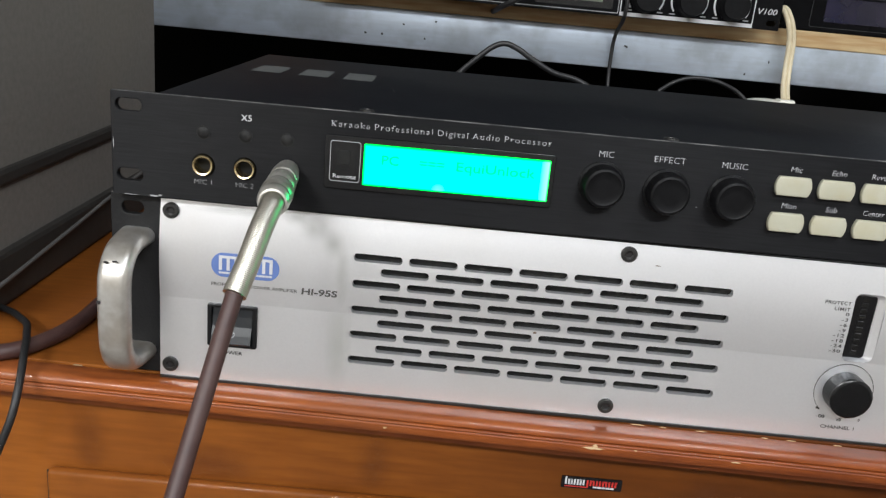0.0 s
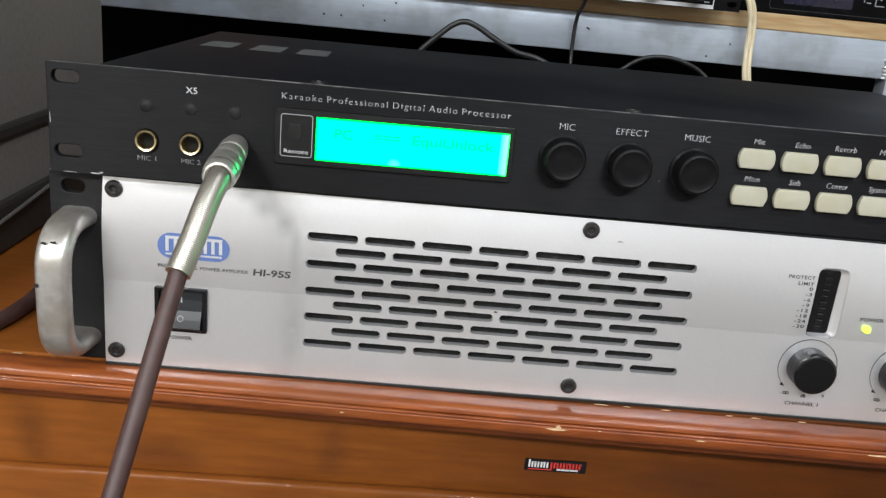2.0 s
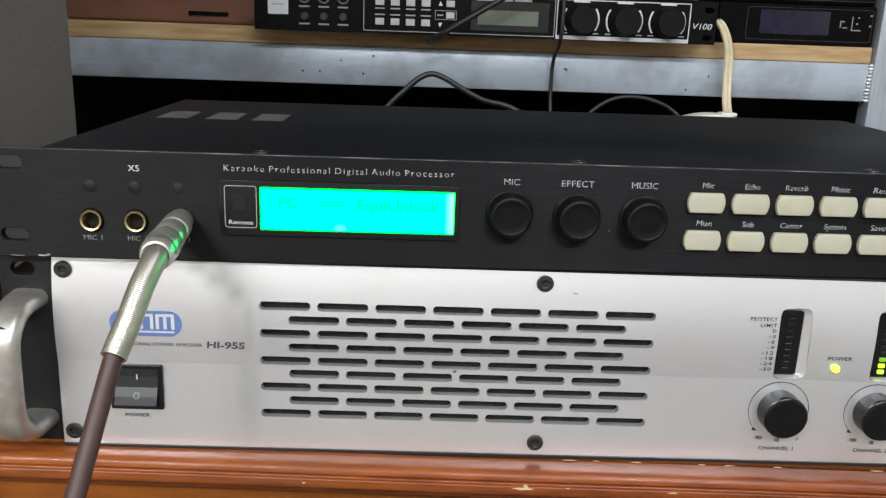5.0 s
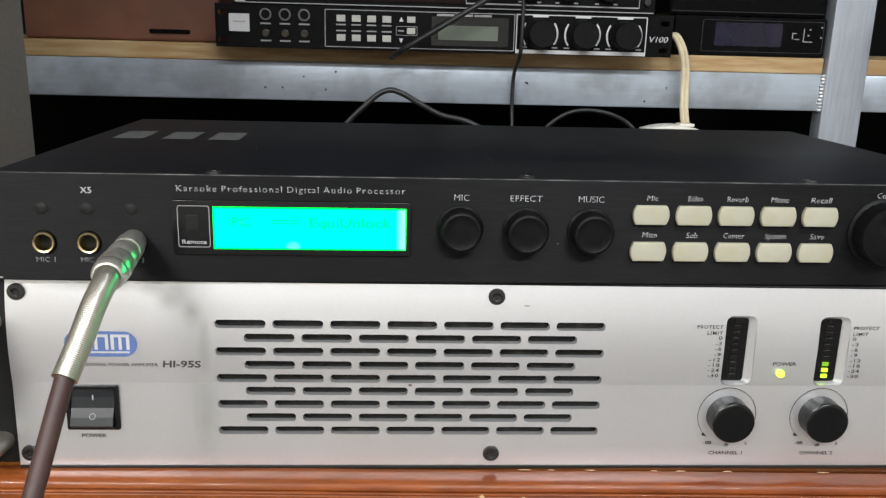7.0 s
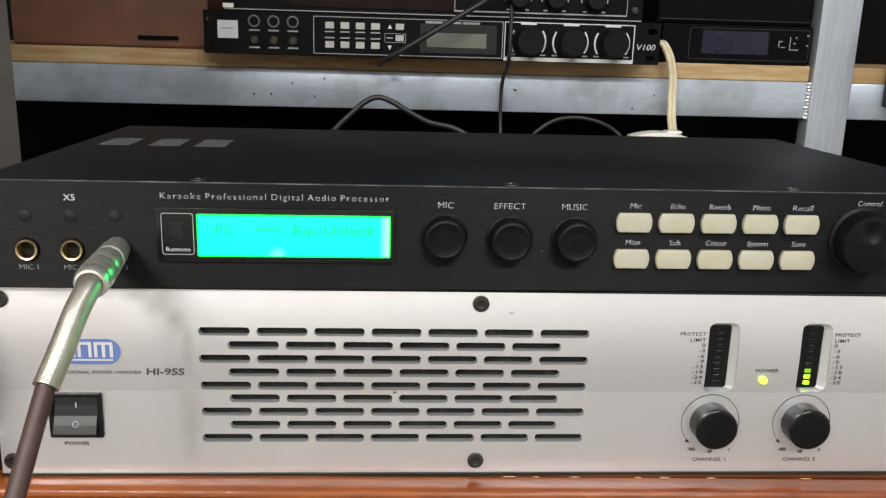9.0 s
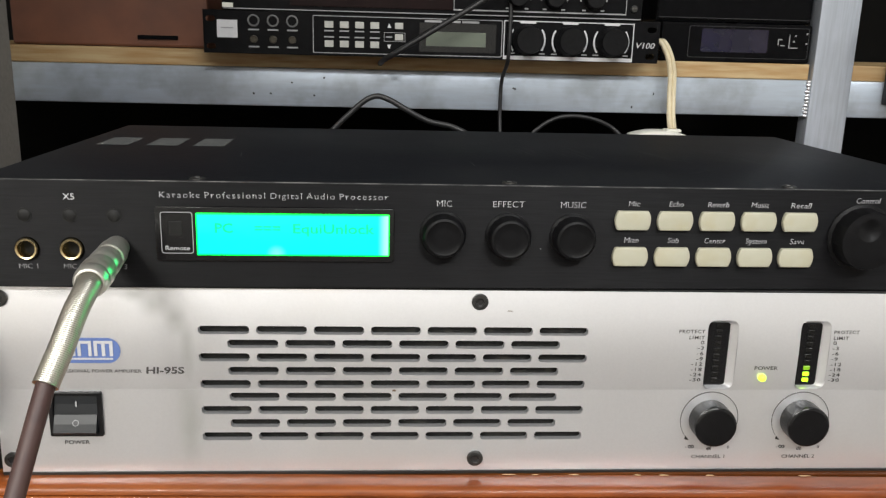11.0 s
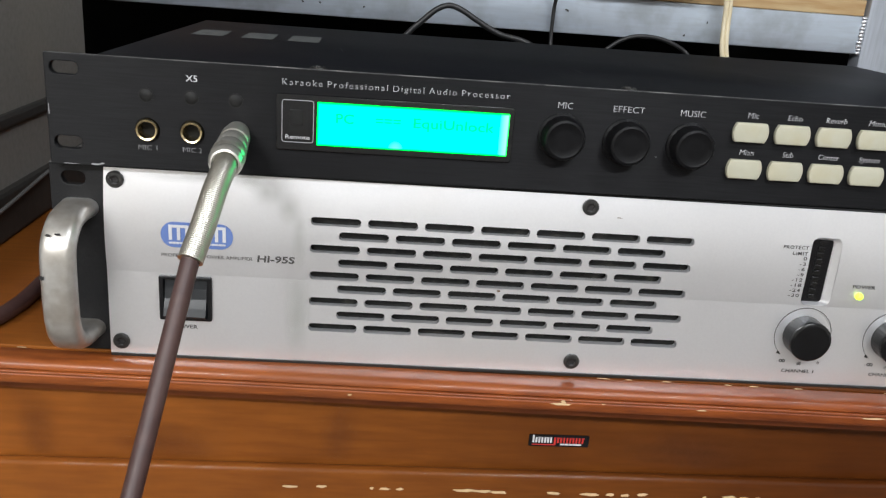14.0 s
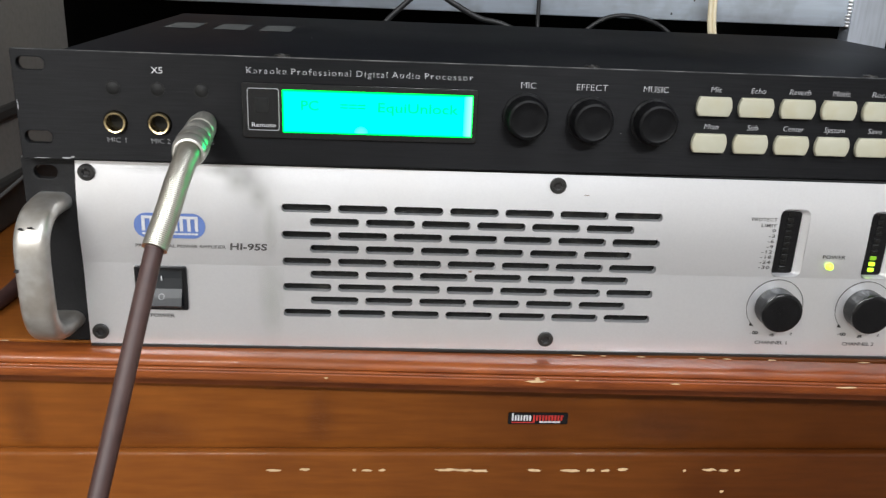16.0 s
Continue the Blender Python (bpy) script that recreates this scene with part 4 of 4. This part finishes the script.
def knob(parent, x, y, z, r, h, dimple=False):
    """A soft black rotary knob with a fluted skirt and a domed face."""
    bm = bmesh.new()
    segs = 60
    prof = [(r * 1.10, 0), (r * 1.10, 0.0008), (r, 0.0015), (r * 0.97, h * 0.82), (r * 0.90, h * 0.96), (r * 0.80, h), (r * 0.74, h * 0.96), (r * 0.4, h * 0.97), (0.0001, h * 0.975)]
    if dimple:
        prof = prof[:4] + [(r * 0.93, h * 0.93)] + [(r * q / 24, h * (0.99 - 0.10 * (q / 24) ** 4)) for q in range(21, 0, -1)] + [(0.0001, h * 0.99)]
    rings = []
    for j, (q, d) in enumerate(prof):
        rings.append([])
        for k in range(segs):
            a = 2 * math.pi * k / segs
            rr = q * (1 - (0.022 if j in (2, 3) and k % 3 == 0 else 0))
            v = Vector((rr * math.cos(a), rr * math.sin(a), d))
            if dimple and d > h * 0.9:
                v.z -= 0.0016 * max(0.0, 1 - (((v.x + 0.0012) ** 2 + (v.y - 0.0050) ** 2) ** 0.5 / 0.0052) ** 2) ** 1.3
            rings[-1].append(bm.verts.new(facing(x, y, z) @ v))
    for a, b in zip(rings, rings[1:]):
        for k in range(segs):
            bm.faces.new((a[k], a[(k + 1) % segs], b[(k + 1) % segs], b[k]))
    kb = part("control_knob" if dimple else "knob", bm, KNOB_BLACK, parent, "large black rotary knob with a finger dimple" if dimple else "black rotary knob", smooth=50 if dimple else 35)
    return kb


SMOKED = material("smoked plastic lens", (0.012, 0.012, 0.012), 0.55, 0, (0.022, 0.021, 0.020), 400, amount=0.6, spec=0.2)
SCRATCH = plain("bare scratch", (0.085, 0.085, 0.09), 0.5)
processor()


# ---- microphone plug and cables ----
def microphone_cable():
    c = thing("microphone_cable", -0.165, -0.03, 0.90, "brown microphone cable with nickel jack plug in the processor", "cable")
    tip, e1, e2 = Vector((-0.1640, -0.001, 0.9072)), Vector((-0.1612, -0.0450, 0.9042)), Vector((-0.1676, -0.0756, 0.8768))
    ax = (e1 - tip).normalized().to_track_quat("Z", "Y").to_matrix().to_4x4()
    ax.translation = tip
    ln = (e1 - tip).length
    shell = [(0, 0.001), (0.0056, 0.001), (0.0058, 0.0060), (0.0062, 0.0066), (0.0065, 0.0078), (0.0066, 0.0120), (0.0065, 0.0150), (0.0060, 0.0156), (0.0059, 0.0168), (0.0064, 0.0174),
             (0.0068, 0.0186), (0.0069, 0.0225), (0.0068, 0.0262), (0.0064, 0.0268), (0.0064, 0.0278), (0.0070, 0.0286), (0.0073, 0.0310), (0.0074, 0.0345), (0.0072, 0.0372), (0.0068, 0.0379),
             (0.0068, 0.0386), (0.0072, 0.0392), (0.0072, ln - 0.0032), (0.0069, ln - 0.0012), (0.0062, ln), (0.0054, ln + 0.0003), (0.0052, ln - 0.0010), (0, ln - 0.0010)]
    part("plug_shell", lathe([(q * 0.90, d) for q, d in shell], 36, ax), NICKEL, c, "scratched nickel plug barrel", smooth=32)
    way = (e2 - e1)
    path = spline([tip + (e1 - tip) * 0.88, e1 + Vector((0.0000, -0.0020, -0.0010)), e1.lerp(e2, 0.33) + Vector((0.0006, -0.0018, 0.0017)), e1.lerp(e2, 0.66) + Vector((0.0006, -0.0011, 0.0009)), e2], 16)
    lens = [0.0]
    for a, b in zip(path, path[1:]):
        lens.append(lens[-1] + (b - a).length)
    # tight coil spring along the bend, as close ridges
    total, ribs, bm = lens[-1], 64, bmesh.new()
    rings, up = [], Vector((1, 0, 0))
    for i in range(ribs * 4 + 1):
        at = total * i / (ribs * 4)
        j = min(max(k for k in range(len(lens)) if lens[k] <= at + 1e-9), len(path) - 2)
        d = (path[j + 1] - path[j]).normalized()
        q = path[j] + d * (at - lens[j])
        side = (up - d * up.dot(d)).normalized()
        r = 0.00445 + 0.00008 * math.cos(math.pi * i / 2)
        rings.append([bm.verts.new(q + r * (math.cos(2 * math.pi * k / 24) * side + math.sin(2 * math.pi * k / 24) * d.cross(side))) for k in range(24)])
    for a, b in zip(rings, rings[1:]):
        for k in range(24):
            bm.faces.new((a[k], a[(k + 1) % 24], b[(k + 1) % 24], b[k]))
    bm.faces.new(rings[-1])
    part("strain_spring", bm, CHROME, c, "tight nickel coil spring", smooth=80)
    drop = Vector((-0.164, -0.628, -1.0))
    pts = [e1.lerp(e2, 0.85), e2 + drop * 0.002, e2 + drop * 0.05, e2 + drop * 0.10, e2 + drop * 0.15 + Vector((0, 0.004, 0)), (-0.206, -0.205, 0.60), (-0.212, -0.225, 0.40), (-0.20, -0.24, 0.12), (-0.22, -0.30, 0.012), (-0.40, -0.42, 0.0045), (-0.65, -0.30, 0.0045)]
    part("sheath", sweep(spline(pts, 10), 0.0033, 16), BROWN_RUBBER, c, "dull brown rubber cable sheath", smooth=60)


microphone_cable()


def cable(name, pts, r, mat, label, steps=10, flat=1.0):
    ob = part(name, sweep(spline(pts, steps), r, 12, flat=flat), mat, smooth=60)
    return tagged(ob, label, "cable", "loose cables")


cable("coiled_cable", [(-0.75, 0.06, 0.8052), (-0.45, -0.001, 0.8052), (-0.335, -0.006, 0.8052), (-0.300, 0.002, 0.8052), (-0.286, 0.018, 0.8052), (-0.279, 0.045, 0.8052), (-0.279, 0.09, 0.8052), (-0.276, 0.20, 0.8052), (-0.255, 0.36, 0.8052), (-0.21, 0.48, 0.8052)], 0.0040, BROWN_RUBBER, "thick brown rubber cable lying on the cabinet top")
cable("thin_black_cable", [(-0.60, 0.05, 0.8035), (-0.40, 0.066, 0.8035), (-0.335, 0.060, 0.8040), (-0.306, 0.040, 0.8058), (-0.292, 0.016, 0.8092), (-0.2835, -0.004, 0.8083), (-0.2793, -0.018, 0.8000), (-0.2795, -0.026, 0.7880), (-0.2855, -0.029, 0.771), (-0.296, -0.027, 0.748), (-0.312, -0.020, 0.70), (-0.33, -0.015, 0.55), (-0.34, -0.02, 0.2), (-0.36, -0.05, 0.003)], 0.0018, BLACK_RUBBER, "thin black cable draped over the cabinet edge")


# ---- dark cabinet beside the amplifier ----
def side_cabinet():
    s = thing("speaker_cabinet", -0.5, 0.16, 0.8012, "large grey brown speaker cabinet with black edging bands", "speaker")
    part("body", block(-0.66, -0.331, 0.03, 0.315, 0.8016, 1.40, 0.004), DARK_CARPET, s)
    part("base_strip", block(-0.664, -0.327, 0.026, 0.319, 0.8013, 0.832, 0.003), STRIP, s, "black base edging")
    part("middle_strip", block(-0.664, -0.3285, 0.026, 0.319, 0.866, 0.8765, 0.003), STRIP, s, "black edging band")


side_cabinet()
cable("grey_wire", [(-0.322, 0.02, 0.817), (-0.3235, 0.08, 0.8205), (-0.3235, 0.15, 0.8262), (-0.3235, 0.21, 0.8315), (-0.3235, 0.28, 0.8345), (-0.32, 0.34, 0.825), (-0.30, 0.42, 0.806), (-0.26, 0.5, 0.8045)], 0.0012, GREY_WIRE, "thin grey wire along the dark cabinet's base")


# ---- metal shelf ----
def tube_bar(x0, x1, y0, y1, z0, z1):
    return block(x0, x1, y0, y1, z0, z1, 0.0016, 2)


def shelf():
    s = thing("metal_shelf", 0.1, 0.8, 0, "welded bare aluminium tube shelf frame with a pine board", "shelf")
    for x in (0.4405, -0.75):
        part("post", tube_bar(x, x + 0.0475, 0.596, 0.619, 0.0, 1.75), ALU_POST, s, smooth=40)
    for x0, x1 in ((-0.7020, 0.4400), (0.4885, 1.1)):
        part("rail", tube_bar(x0, x1, 0.600, 0.638, 0.9195, 0.9612), ALU, s, smooth=40)
        part("rail", tube_bar(x0, x1, 0.957, 0.993, 0.9195, 0.9612), ALU, s, smooth=40)
    random.seed(12)
    bm = bmesh.new()
    for k in range(9):
        flake(bm, random.uniform(-0.2, 0.42), 0.5996, random.uniform(0.925, 0.955), random.uniform(0.002, 0.0045), random.uniform(0.002, 0.004))
    tagged(part("dark_spot", bm, DARK_PRINT, s, "small dark spots on the rail"), kind="stuff")
    for x in (-0.745, 0.405):
        part("cross_rail", tube_bar(x, x + 0.036, 0.6385, 0.9565, 0.9195, 0.9612), ALU, s, smooth=40)
    random.seed(3)
    bm = bmesh.new()
    for k in range(11):
        z = 0.9205 + 0.0039 * k
        bmesh.ops.create_icosphere(bm, subdivisions=2, radius=1, matrix=Matrix.Translation((0.4395 + random.uniform(-0.0006, 0.0006), 0.5996, z)) @ Matrix.Diagonal((random.uniform(0.0028, 0.0046), 0.0020, random.uniform(0.0018, 0.0030), 1)))
    part("weld", bm, WELD, s, "bright rippled weld bead", smooth=80)
    for x0, x1 in ((-0.7020, 0.4390), (0.4895, 1.1)):
        part("board", block(x0, x1, 0.603, 0.985, 0.9615, 0.9792, 0.0012), BOARD, s, "raw pine shelf board")


shelf()


# ---- equipment on the shelf ----
def upper_processor():
    v = thing("effects_processor", 0, 0.65, 0.9795, "black effects processor with white keys on the shelf", "audio processor")
    y = 0.562
    part("chassis", block(-0.221, 0.221, y + 0.004, 0.76, 0.9815, 1.0195, 0.001), SHELF_BLACK, v)
    for x in (-0.19, 0.19):
        for yy in (0.615, 0.74):
            part("foot", lathe([(0.007, 0), (0.008, 0.0021), (0, 0.0021)], 16, Matrix.Translation((x, yy, 0.9793))), BLACK_RUBBER, v)
    loops = [rrect(-0.2405, 0.2455, 0.9765, 1.0205, 0.0006)]
    for z in (1.0115, 0.9800 + 0.0035):
        for x in (-0.2330, 0.2365):
            loops.append(rrect(x - 0.005, x + 0.005, z - 0.0028, z + 0.0028, 0.0026))
    f = part("front_panel", plate(loops, y, y + 0.0035, 0.0004), SHELF_BLACK, v)
    m = part("maker_mark", plate([rrect(-0.2262, -0.2052, 0.9925, 1.0105, 0.0003)], y - 0.0004, y), WHITE_PRINT, f, "white square mark with a dark bar")
    bars(-0.222, -0.2095, 1.0025, 0.0012, GREY_PRINT, m, y - 0.0004)
    for x in (-0.1885, -0.1685, -0.1485):
        part("microphone_socket", lathe([(0.0062, -0.001), (0.0062, 0.0012), (0.0050, 0.0014), (0.0045, 0.0002), (0.0044, -0.0005), (0, -0.0005)], 24, facing(x, y, 1.0105)), GREY_RING, v, smooth=40)
        bars(x - 0.0055, x + 0.0055, 1.0012, 0.0016, GREY_PRINT, f, y)
        part("gain_knob", lathe([(0.0040, 0), (0.0040, 0.0010), (0.0034, 0.0012), (0.0028, 0.0006), (0, 0.0004)], 20, facing(x, y, 0.9915)), BRASS_DARK, v, smooth=40)
        bars(x - 0.0055, x + 0.0055, 0.9838, 0.0016, GREY_PRINT, f, y)
    part("frame_line", plate([rrect(-0.1272, 0.0737, 0.9790, 1.0175, 0.0014), rrect(-0.1264, 0.0729, 0.9798, 1.0167, 0.0010)], y - 0.0003, y), GREY_PRINT, f)
    for c in range(4):
        x = -0.1102 + 0.0160 * c
        for z in (1.0085, 0.9888):
            part("key", block(x - 0.0046, x + 0.0046, y - 0.0018, y, z - 0.0034, z + 0.0034, 0.0004), GREY_KEY, v)
        bars(x - 0.0050, x + 0.0050, 1.0020, 0.0014, GREY_PRINT, f, y)
        bars(x - 0.0052, x + 0.0052, 0.9958, 0.0014, GREY_PRINT, f, y)
    for z in (1.0088, 0.9972):
        part("key", block(-0.0410, -0.0322, y - 0.0018, y, z - 0.0032, z + 0.0032, 0.0004), GREY_KEY, v)
    bars(-0.0505, -0.0440, 0.9972, 0.0014, GREY_PRINT, f, y)
    part("frame_line", plate([rrect(-0.0525, -0.0300, 0.9925, 1.0020, 0.0004), rrect(-0.0520, -0.0305, 0.9930, 1.0015, 0.0003)], y - 0.0003, y), GREY_PRINT, f)
    for z, s in ((1.0088, 1), (0.9872, -1)):
        bm = bmesh.new()
        bm.faces.new([bm.verts.new((-0.0470 + dx, y - 0.0003, z + s * dz)) for dx, dz in ((-0.0022, -0.0022), (0.0022, -0.0022), (0, 0.0026))])
        part("arrow", bm, WHITE_PRINT, f)
    d = part("display_window", plate([rrect(-0.0150, 0.0670, 0.9830, 1.0130, 0.0008)], y - 0.0006, y), GLOSS_BLACK, v)
    part("display", block(-0.0078, 0.0560, y - 0.0010, y - 0.0004, 0.9890, 1.0040, 0.0002), LCD_OFF, d, "unlit grey green display")
    bars(-0.0095, 0.0500, 1.0145, 0.0022, GREY_PRINT, f, y, 3, 0.08)
    part("knob_frame", plate([rrect(0.0752, 0.2168, 0.9752 + 0.002, 1.0178, 0.0006), rrect(0.0762, 0.2158, 0.9812, 1.0168, 0.0004)], y - 0.0004, y), WHITE_PRINT, f)
    for x in (0.1010, 0.1470, 0.1925):
        kb = part("knob", lathe([(0.0158, 0), (0.0158, 0.002), (0.0150, 0.0030), (0.0146, 0.016), (0.0135, 0.0175), (0.0, 0.0172)], 40, facing(x, y, 0.9978)), KNOB_BLACK, v, smooth=40)
        for a0 in (0, 180):
            arc = []
            for r in (0.0198, 0.0180):
                arc.append([(x + r * math.cos(radians(a)), 0.9978 + r * math.sin(radians(a))) for a in range(a0 - 35, a0 + 41, 8)])
            part("scale_arc", plate([arc[0] + arc[1][::-1]], y - 0.0004, y), WHITE_PRINT, f)
        for dx in (-0.0165, 0.0165):
            bars(x + dx - 0.003, x + dx + 0.003, 0.9838, 0.0013, GREY_PRINT, f, y)
        bars(x - 0.0085, x + 0.0085, 1.0160, 0.0020, WHITE_PRINT, f, y)
    text("V100", 0.2305, 0.9952, 0.0060, WHITE_PRINT, f, y, slant=0.2, width=0.0205)


GREY_KEY = material("dusty white key", (0.48, 0.48, 0.45), 0.5, 0, (0.4, 0.4, 0.37), 200, amount=0.6)
GREY_LINE = plain("dark grey moulded edge", (0.022, 0.022, 0.024), 0.4)
GREY_RING = plain("dull grey socket ring", (0.14, 0.14, 0.14), 0.4)
BRASS_DARK = plain("dull brass socket", (0.05, 0.042, 0.03), 0.35, 0.3)
upper_processor()


def top_unit():
    u = thing("rack_mixer", 0, 0.65, 1.0212, "black rack unit lying on the effects processor", "audio mixer")
    y = 0.560
    part("chassis", block(-0.221, 0.221, y + 0.004, 0.74, 1.0205, 1.0640, 0.001), SHELF_BLACK, u)
    f = part("front_panel", plate([rrect(-0.2200, 0.2230, 1.0212, 1.0652, 0.0006)], y, y + 0.0035, 0.0004), SHELF_BLACK, u)
    part("tinted_window", block(-0.150, 0.020, y - 0.0012, y, 1.0262, 1.062, 0.0004), RED_SMOKE, u, "dark red smoked window")
    part("edge_strip", block(-0.2185, 0.222, y - 0.0006, y, 1.0216, 1.0226), GREY_PRINT, u)
    part("frame_line", plate([rrect(0.0205, 0.2060, 1.0262, 1.0630, 0.0005), rrect(0.0212, 0.2053, 1.0276, 1.0623, 0.0004)], y - 0.0004, y), GREY_PRINT, f)
    for x in (0.0880, 0.1275, 0.1700):
        part("knob", lathe([(0.0105, 0), (0.0100, 0.012), (0.0090, 0.013), (0, 0.013)], 30, facing(x, y, 1.0415)), KNOB_BLACK, u, smooth=40)
        for dx in (-0.014, 0.014):
            bars(x + dx - 0.0006, x + dx + 0.0006, 1.0430, 0.0080, GREY_PRINT, f, y)
        bars(x - 0.012, x - 0.008, 1.0300, 0.0015, GREY_PRINT, f, y)
        bars(x + 0.008, x + 0.012, 1.0300, 0.0015, GREY_PRINT, f, y)
    part("thumb_screw", lathe([(0.0035, 0), (0.0035, 0.003), (0, 0.0032)], 16, facing(0.2140, y, 1.0330)), DARK_SCREW, u)
    part("white_tag", block(-0.2195, -0.2085, y - 0.0014, y - 0.0002, 1.0230, 1.0275, 0.0003), WHITE_PLASTIC, u, "small white tag")


RED_SMOKE = material("dark red smoked plastic", (0.014, 0.007, 0.007), 0.3, 0, (0.009, 0.005, 0.005), 60, amount=0.6, spec=0.1)
top_unit()


def receiver():
    r = thing("media_receiver", 0.335, 0.68, 0.9795, "glossy black receiver with a blue display window", "receiver")
    y = 0.605
    part("body", block(0.262, 0.4365, y + 0.002, 0.80, 0.9794, 1.0225, 0.0015), DECK_BLACK, r)
    f = part("fascia", plate([rrect(0.2615, 0.4370, 0.9800, 1.0225, 0.0020)], y - 0.001, y + 0.002, 0.0006), DECK_BLACK, r)
    part("display", plate([rrect(0.308, 0.386, 0.9905, 1.0160, 0.002)], y - 0.0014, y - 0.0010), BLUE_GLASS, r, "dark blue reflecting display window")
    part("window_line", plate([rrect(0.293, 0.4345, 0.9840, 1.0190, 0.003), rrect(0.2936, 0.4339, 0.9846, 1.0184, 0.0027)], y - 0.0013, y - 0.0010), GREY_LINE, f)
    for x0, x1, z, h in ((0.398, 0.403, 1.0060, 0.0012), (0.398, 0.399, 1.0025, 0.0060), (0.4010, 0.4065, 0.9995, 0.0010), (0.4110, 0.4120, 1.0040, 0.0150), (0.4120, 0.4220, 0.9970, 0.0011), (0.4160, 0.4180, 1.0040, 0.0018), (0.4175, 0.4195, 1.0105, 0.0016), (0.431, 0.433, 1.0130, 0.0018), (0.431, 0.433, 1.0020, 0.0018)):
        bars(x0, x1, z, h, GREY_PRINT, f, y - 0.001)
    u = thing("black_deck", 0.335, 0.68, 1.0230, "plain black deck stacked on the receiver", "receiver")
    part("body", block(0.256, 0.4375, 0.612, 0.80, 1.0232, 1.075, 0.002), DECK_BLACK, u)
    part("fascia", plate([rrect(0.2570, 0.4368, 1.0262, 1.0735, 0.002)], 0.6098, 0.6121, 0.0006), DECK_BLACK, u)
    part("lower_edge", block(0.2580, 0.4360, 0.6094, 0.6099, 1.0275, 1.0282), GREY_LINE, u)


receiver()


def red_box():
    b = thing("red_box", -0.30, 0.7, 0.9795, "dull red brown box with a dark handle slot", "box")
    part("body", block(-0.46, -0.2480, 0.625, 0.82, 0.9796, 1.09, 0.003), RED_BOX, b)
    part("slot", plate([rrect(-0.325, -0.281, 0.9880, 0.9925, 0.001)], 0.6235, 0.6252), GLOSS_BLACK, b)


red_box()


def hanging_adapter():
    h = thing("black_device", 0.56, 0.575, 0.935, "black boxed device fixed to the shelf rail", "device")
    part("body", block(0.528, 0.640, 0.552, 0.5995, 0.9350, 1.02, 0.003), BLACK_PLASTIC, h)
    part("face", plate([rrect(0.532, 0.636, 0.939, 1.016, 0.002)], 0.5505, 0.5522), GLOSS_BLACK, h)


hanging_adapter()


def socket_block():
    s = thing("socket_block", 0.253, 0.562, 0.8012, "white plastic socket block standing behind the processor", "socket")
    dome = [(0.2210 + 0.0640 * k / 16, 0.8995 + 0.0052 * (1 - (k / 8 - 1) ** 2)) for k in range(16, -1, -1)]
    part("body", plate([[(0.2210, 0.8014), (0.2850, 0.8014)] + dome], 0.548, 0.576, 0.0015), WHITE_PLASTIC, s, smooth=40)
    part("plug", block(0.2600, 0.2770, 0.5545, 0.5695, 0.9030, 0.9062, 0.001), WHITE_PLASTIC, s)


socket_block()


def cream_cord():
    c = thing("cream_cord", 0.27, 0.58, 0.95, "cream twin power cord hanging in front of the rail", "cable")
    pts = [(0.2500, 0.605, 0.9950), (0.2520, 0.596, 1.0000), (0.2575, 0.5880, 1.0000), (0.2660, 0.5855, 0.9850), (0.2715, 0.5865, 0.9650), (0.2728, 0.5860, 0.9400), (0.2715, 0.5780, 0.9200), (0.2690, 0.5630, 0.9055)]
    for dx in (-0.0024, 0.0024):
        part("strand", sweep(spline([(x + dx, y, z) for x, y, z in pts], 8), 0.0026, 10), CREAM_CORD, c, smooth=60)


cream_cord()
cable("looped_cable", [(-0.13, 0.32, 0.8040), (-0.115, 0.30, 0.86), (-0.0985, 0.30, 0.915), (-0.0891, 0.30, 0.9283), (-0.0774, 0.30, 0.9397), (-0.0665, 0.30, 0.9490), (-0.0572, 0.30, 0.9522), (-0.0470, 0.30, 0.9490), (-0.0363, 0.30, 0.9430), (-0.0180, 0.30, 0.9340), (0.0034, 0.30, 0.9290), (0.030, 0.29, 0.915), (0.05, 0.255, 0.905), (0.055, 0.2215, 0.903)], 0.0022, BLACK_RUBBER, "black cable arching up behind the processor")
cable("looped_cable", [(0.045, 0.30, 0.8035), (0.055, 0.30, 0.88), (0.062, 0.30, 0.920), (0.0698, 0.30, 0.9310), (0.0830, 0.30, 0.9383), (0.0982, 0.30, 0.9400), (0.1150, 0.30, 0.9370), (0.1305, 0.30, 0.9290), (0.145, 0.29, 0.912), (0.155, 0.25, 0.905), (0.157, 0.2215, 0.903)], 0.0016, BLACK_RUBBER, "thin black cable arching up behind the processor")
cable("hanging_cable", [(0.0805, 0.5575, 1.06), (0.0810, 0.5560, 1.02), (0.0803, 0.5570, 0.978), (0.0790, 0.5850, 0.957), (0.0783, 0.5900, 0.935), (0.0787, 0.5850, 0.899), (0.08, 0.55, 0.84), (0.09, 0.50, 0.8040), (0.12, 0.46, 0.8040)], 0.0021, BLACK_RUBBER, "black cable hanging in front of the shelf rail")
cable("slanting_cable", [(0.125, 0.545, 1.082), (0.0850, 0.535, 1.060), (0.0440, 0.533, 1.0330), (0.0000, 0.533, 1.0060), (-0.0400, 0.538, 0.9815), (-0.0520, 0.552, 0.9740), (-0.0550, 0.580, 0.9705), (-0.0565, 0.6040, 0.9685), (-0.0570, 0.6200, 0.9680)], 0.0029, BLACK_RUBBER, "black cable slanting down across the effects processor")
